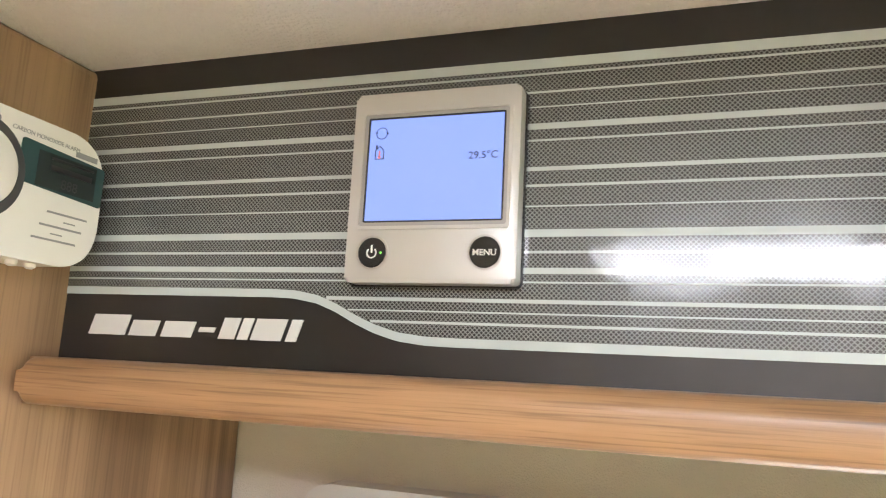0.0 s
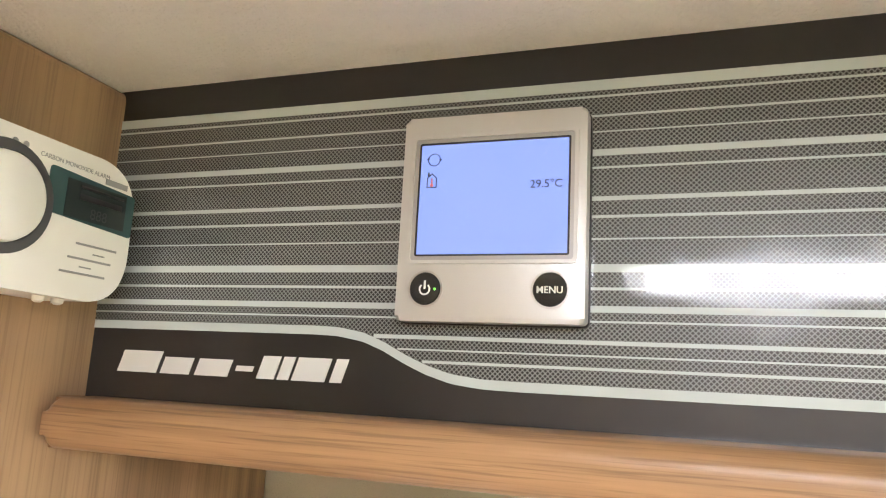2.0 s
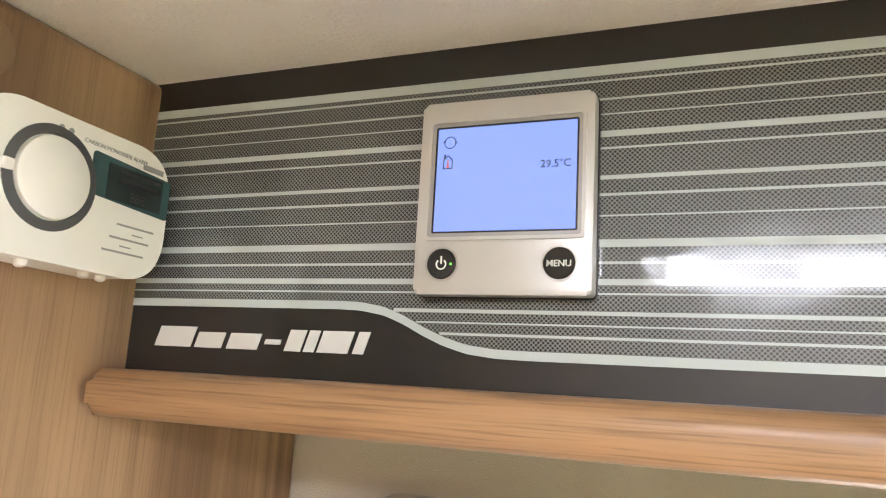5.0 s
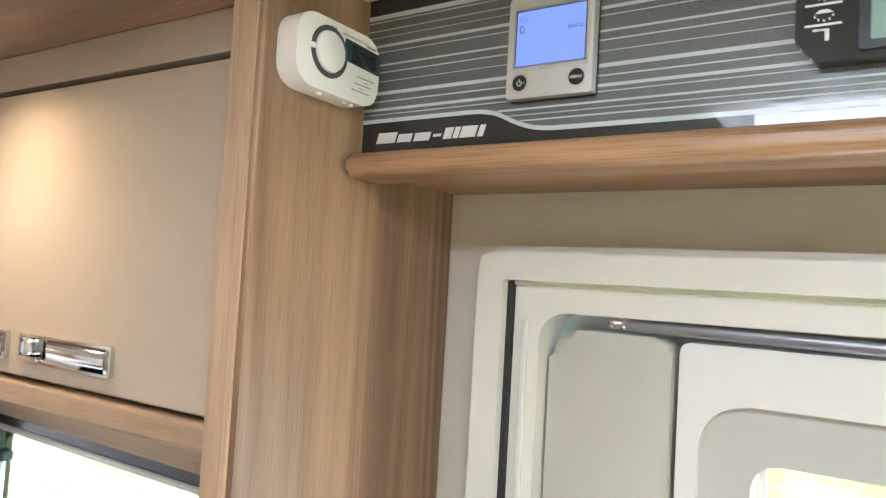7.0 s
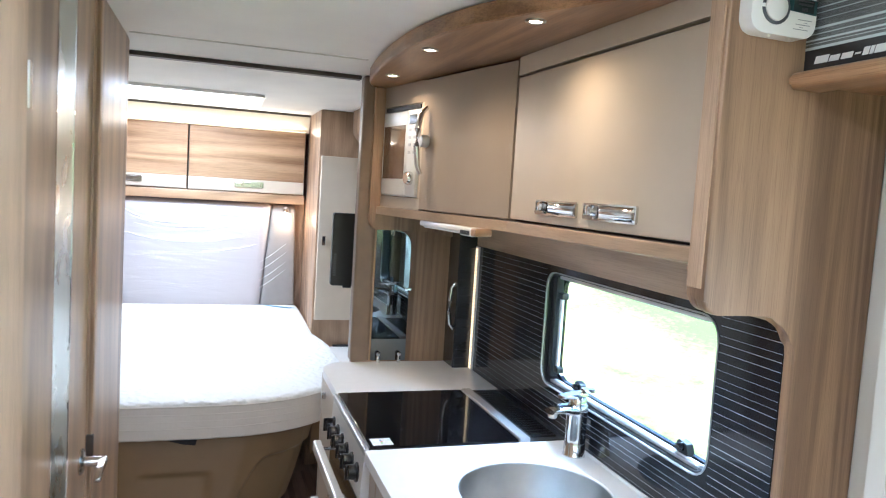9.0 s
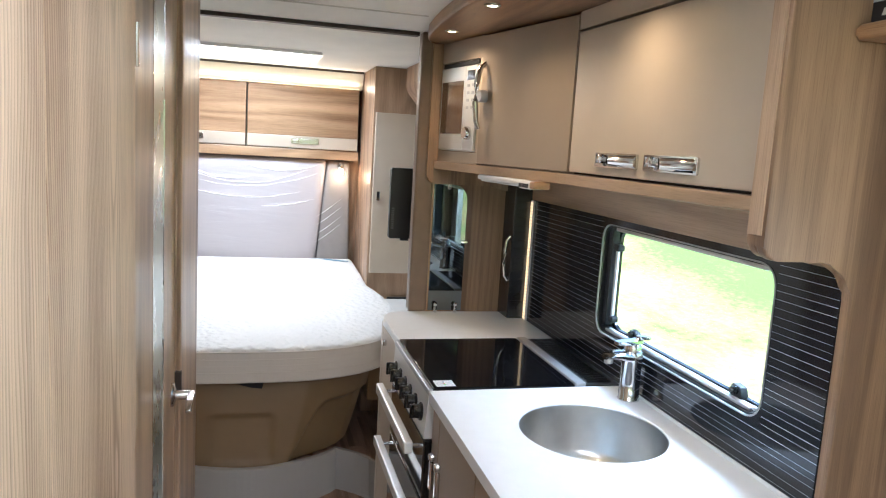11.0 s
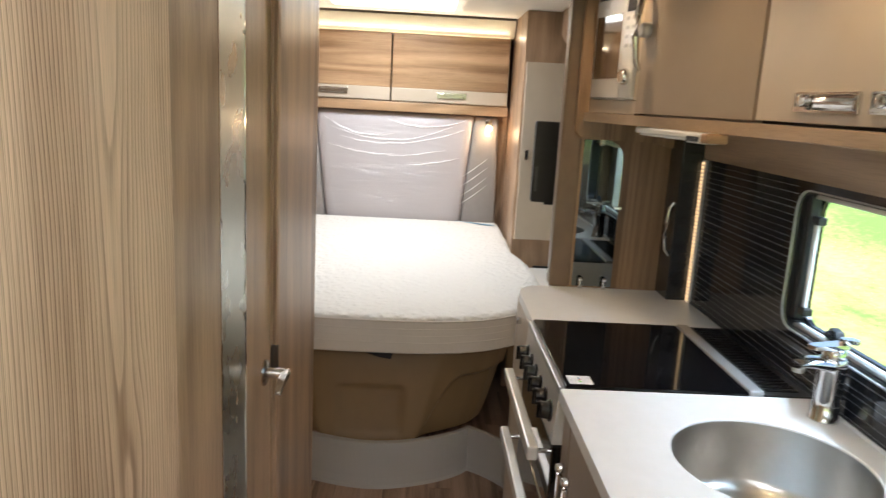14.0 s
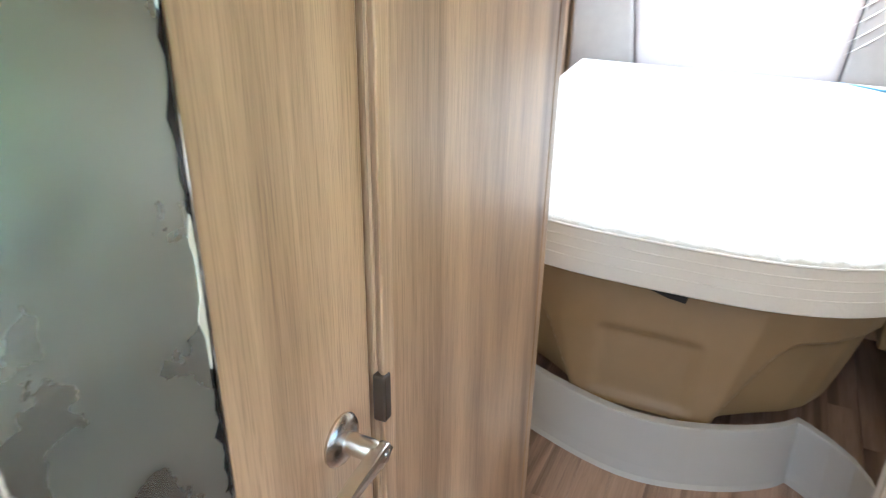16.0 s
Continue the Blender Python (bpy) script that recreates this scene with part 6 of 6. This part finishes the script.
def headboard():
    o = thing("headboard", (HB, -0.72, 0.8), "padded headboard under clear plastic wrapping", "headboard")

    def pad(name, pts, x0, x1, material, label):
        c = Vector((sum(q[0] for q in pts) / len(pts), sum(q[1] for q in pts) / len(pts)))
        bm = bmesh.new()
        rows = []
        o2 = rounded(pts, 0.03, 5)
        for s, x in ((1.0, x0), (1.0, x0 + (x1 - x0) * 0.5), (0.975, x0 + (x1 - x0) * 0.8), (0.93, x1 - (x1 - x0) * 0.05), (0.85, x1), (0.6, x1 + 0.003), (0.3, x1 + 0.004)):
            rows.append([bm.verts.new((x, c.x + (q[0] - c.x) * s, c.y + (q[1] - c.y) * s)) for q in o2])
        for a, b in zip(rows, rows[1:]):
            for i in range(len(a)):
                j = (i + 1) % len(a)
                bm.faces.new((a[i], a[j], b[j], b[i]))
        bm.faces.new(rows[0][::-1]), bm.faces.new(rows[-1])
        return part(name, bm, material, o, label, True)

    top, bot = 1.495, 0.60
    pad("centre_pad", [(-1.03, bot), (-0.25, bot), (-0.18, top), (-1.13, top)], HB - 0.05, HB + 0.012, film_fabric, "pale fabric pad under plastic film")
    pad("side_pad", [(-0.248, bot), (-0.010, bot), (-0.035, top), (-0.178, top)], HB - 0.05, HB + 0.008, pad_grey, "grey fabric pad under plastic film")
    pad("side_pad", [(-1.36, bot), (-1.032, bot), (-1.132, top), (-1.36, top)], HB - 0.05, HB + 0.008, pad_grey, "grey fabric pad under plastic film")
    part("backing", box(XR + 0.001, HB - 0.051, -1.383, 0.026, 0.3, 1.499), wood_v, o)
    rng = random.Random(11)
    for k, (ya, yb, za, zb, sag) in enumerate([(-1.08, -0.66, 1.455, 1.37, 0.05), (-1.03, -0.30, 1.40, 1.43, 0.085), (-0.98, -0.24, 1.34, 1.41, 0.06), (-0.70, -0.22, 1.455, 1.47, 0.045), (-1.06, -0.62, 1.30, 1.25, 0.025), (-0.84, -0.34, 1.255, 1.29, 0.03), (-0.60, -0.26, 1.19, 1.24, 0.015)]):
        fold = bmesh.new()
        pts, rad = [], []
        for q in range(13):
            u = q / 12
            pts.append((HB + 0.0150, ya + (yb - ya) * u, za + (zb - za) * u - sag * 4 * u * (1 - u) + 0.003 * rng.uniform(-1, 1)))
            rad.append(0.0005 + 0.0048 * math.sin(math.pi * u) * rng.uniform(0.35, 1.0))
        tube(pts, rad, 8, fold)
        part("plastic_fold", fold, film_fold_glint, o, "wrinkle in the clear wrapping, coloured white for its glint", True)
    for k in range(4):
        fold = bmesh.new()
        z = 1.17 - 0.055 * k + 0.012 * rng.random()
        tube([(HB + 0.0125, -0.24, z - 0.05), (HB + 0.015, -0.17, z), (HB + 0.0125, -0.085, z + 0.07)], [0.0004, 0.0026, 0.0004], 8, fold)
        part("plastic_fold", fold, film_fold_glint, o, "wrinkle in the clear wrapping, coloured white for its glint", True)


headboard()


def rear_lockers():
    xf = -3.755
    for ya, yb, ly in ((-0.680, 0.004, -0.327), (-1.37, -0.688, -1.02)):
        o = thing("rear_locker", (-3.86, (ya + yb) / 2, 1.555), "timber rear wall locker with a pale lower strip and chrome latch", "locker", "rear lockers")
        part("body", box(XR + 0.001, xf - 0.020, ya, yb, 1.556, 1.944), wood_y, o)
        d = part("locker_door", box(xf - 0.019, xf, ya + 0.001, yb - 0.001, 1.638, 1.942, 0.003), wood_y, o)
        part("lower_strip", box(xf - 0.019, xf + 0.0015, ya + 0.001, yb - 0.001, 1.562, 1.6365, 0.003), champagne, d, "pale champagne strip")
        h = part("latch", prism(rounded(rect(ly - 0.085, ly + 0.085, 1.588, 1.624), 0.006), "x", xf + 0.0018, xf + 0.008, 0.002), nickel, d, "chrome latch")
        part("latch_flap", box(xf + 0.0082, xf + 0.0115, ly - 0.03, ly + 0.07, 1.592, 1.620, 0.002), nickel, h)
        part("latch_button", box(xf + 0.0082, xf + 0.015, ly - 0.075, ly - 0.04, 1.594, 1.618, 0.003), nickel, h)
    v = thing("rear_valance", (-3.8, -0.7, 1.5), "timber valance under the rear lockers", "trim")
    part("board", box(XR + 0.001, xf - 0.004, -1.37, 0.012, 1.500, 1.555, 0.003), wood_y, v)
    cv = thing("lit_cove", (-3.8, -0.7, 1.945), "cream cove above the rear lockers", "cove")
    part("cove", prism([(XR + 0.001, 1.946), (xf - 0.006, 1.946), (xf - 0.002, 1.960), (xf + 0.040, 2.042), (XR + 0.001, 2.042)], "y", -1.383, 0.022), cove_mat, cv)
    part("light_strip", box(xf + 0.004, xf + 0.012, -1.36, 0.0, 1.9465, 1.9505, 0.001), strip_led, cv, "warm strip light behind the locker tops")
    cove_lamp = new("cove_lamp", bpy.data.lights.new("cove_lamp", "AREA"))
    cove_lamp.data.shape, cove_lamp.data.size, cove_lamp.data.size_y, cove_lamp.data.energy, cove_lamp.data.color = "RECTANGLE", 1.34, 0.012, 0.8, (1, 0.80, 0.55)
    cove_lamp.matrix_world = look((xf + 0.010, -0.68, 1.953), (xf + 0.30, -0.68, 2.20))
    part("dark_edge", box(xf + 0.030, xf + 0.046, -1.383, 0.022, 2.0425, CEIL - 0.0005), brown_track, cv)


rear_lockers()


def wardrobe():
    x1, y0 = -3.28, 0.028
    o = thing("corner_wardrobe", (-3.6, 0.3, 0.0), "timber corner wardrobe with a tall pale door", "wardrobe")
    part("carcass", box(XR + 0.001, x1 - 0.02, y0, YW - 0.001, 0.0, CEIL - 0.001, 0.004), wood_v, o)
    part("front_frame", box(x1 - 0.0195, x1 - 0.004, y0, YW - 0.001, 0.0, CEIL - 0.002, 0.003), wood_v, o)
    d = part("wardrobe_door", box(x1 - 0.0035, x1 + 0.012, y0 + 0.012, YW - 0.05, 0.860, 1.797, 0.003), pale_laminate, o, "pale cream laminate door")
    part("catch", box(x1 + 0.0125, x1 + 0.022, y0 + 0.034, y0 + 0.056, 1.29, 1.345, 0.004), chrome, d, "small chrome catch")
    lw = thing("corner_wardrobe", (-3.7, -1.5, 0.0), "timber corner wardrobe beside the bed head", "wardrobe")
    part("carcass", box(XR + 0.001, -3.44, -1.679, -1.385, 0.0, CEIL - 0.001, 0.004), wood_v, lw)
    part("front_frame", box(-3.4395, -3.424, -1.679, -1.385, 0.0, CEIL - 0.002, 0.003), wood_v, lw)
    bs = thing("bedside_cabinet", (-3.0, 0.35, 0.0), "low white bedside cabinet with a dark finger slot", "cabinet")
    part("top", box(-3.255, -2.84, 0.135, YW - 0.001, 0.676, 0.708, 0.004), white_plastic, bs)
    part("body", box(-3.255, -2.85, 0.14, YW - 0.001, 0.0, 0.675, 0.003), white_plastic, bs)
    part("slot", box(-2.8495, -2.846, 0.16, 0.30, 0.655, 0.671), black_matt, bs)
    # black strip stands in for the dark of the gap behind the top
    part("back_seal", box(-3.2545, -3.244, 0.15, 0.32, 0.7085, 0.720, 0.002), black_matt, bs)
    sl = thing("side_locker", (-2.6, 0.4, 1.8), "curved timber bedroom side locker", "locker")
    part("body", prism(rounded([(0.31, 1.80), (0.20, 1.93), (0.20, CEIL - 0.002), (YW - 0.002, CEIL - 0.002), (YW - 0.002, 1.80)], [0.05, 0.08, 0, 0, 0], 8), "x", -3.235, -2.0), wood_v, sl)
    tv = thing("television", (-2.13, 0.1, 1.216), "flat black television on a wall arm beside the partition", "television")
    part("case", prism(rounded(rect(-0.058, 0.44, 1.220, 1.522), 0.008), "x", -2.170, -2.140, 0.004), black_matt, tv)
    part("back_cover", box(-2.1395, -2.122, 0.04, 0.36, 1.25, 1.48, 0.006), black_matt, tv)
    part("stand_lug", box(-2.162, -2.146, -0.005, 0.03, 1.210, 1.2195, 0.002), black_matt, tv)
    for k in range(10):
        part("printed_mark", box(-2.1398, -2.1392, -0.050, -0.038, 1.262 + k * 0.0095, 1.267 + k * 0.0095), alarm_grey, tv)
    part("wall_arm", box(-2.1215, -2.06, 0.18, 0.22, 1.33, 1.39, 0.005), grey_rod, tv)
    part("wall_arm", box(-2.0595, -1.946, 0.19, 0.21, 1.345, 1.375, 0.003), grey_rod, tv)


wardrobe()


def reading_lamp(x, y, z):
    o = thing("reading_lamp", (x, y, z), "small warm reading lamp on the headboard wall", "lamp")
    part("mount", lathe([(0.018, 0), (0.018, 0.012), (0.008, 0.016)], Matrix.Translation((HB + 0.012, y, z + 0.035)) @ Euler((0, radians(90), 0)).to_matrix().to_4x4(), 20), chrome, o, "", True)
    part("stem", tube([(HB + 0.025, y, z + 0.035), (x - 0.01, y, z + 0.02), (x, y, z + 0.014)], 0.005, 10), chrome, o, "", True)
    part("globe", lathe([(0.004, -0.020), (0.014, -0.015), (0.020, -0.002), (0.016, 0.010), (0.006, 0.016)], Matrix.Translation((x, y, z)), 20), warm_led, o, "glowing warm globe", True)
    lamp = new("reading_lamp_light", bpy.data.lights.new("reading_lamp_light", "POINT"))
    lamp.data.energy, lamp.data.color, lamp.data.shadow_soft_size = 0.5, (1, 0.66, 0.36), 0.022
    lamp.location = (x + 0.03, y, z - 0.03)


reading_lamp(HB + 0.05, -0.095, 1.428)

# ------------------------------------------------------------------ floor planks
floor_ob = bpy.data.objects["floor"]
plank_mesh = None
rng = random.Random(2)
PW, PL = 0.095, 0.62
row = 0
y = -0.86
while y < 0.0:
    x = -3.2 + (row % 3) * 0.21
    while x < -0.2:
        if plank_mesh is None:
            pb = box(0.0006, PL - 0.0006, 0.0006, PW - 0.0006, -0.003, 0.0, 0.0005, seg=1)
            first = part("plank", pb, wood_floor, floor_ob)
            plank_mesh = first.data
            ob = first
        else:
            ob = new("plank", plank_mesh)
            ob.parent = floor_ob
        ob.location = (x, y, 0.0)
        x += PL
    y += PW
    row += 1
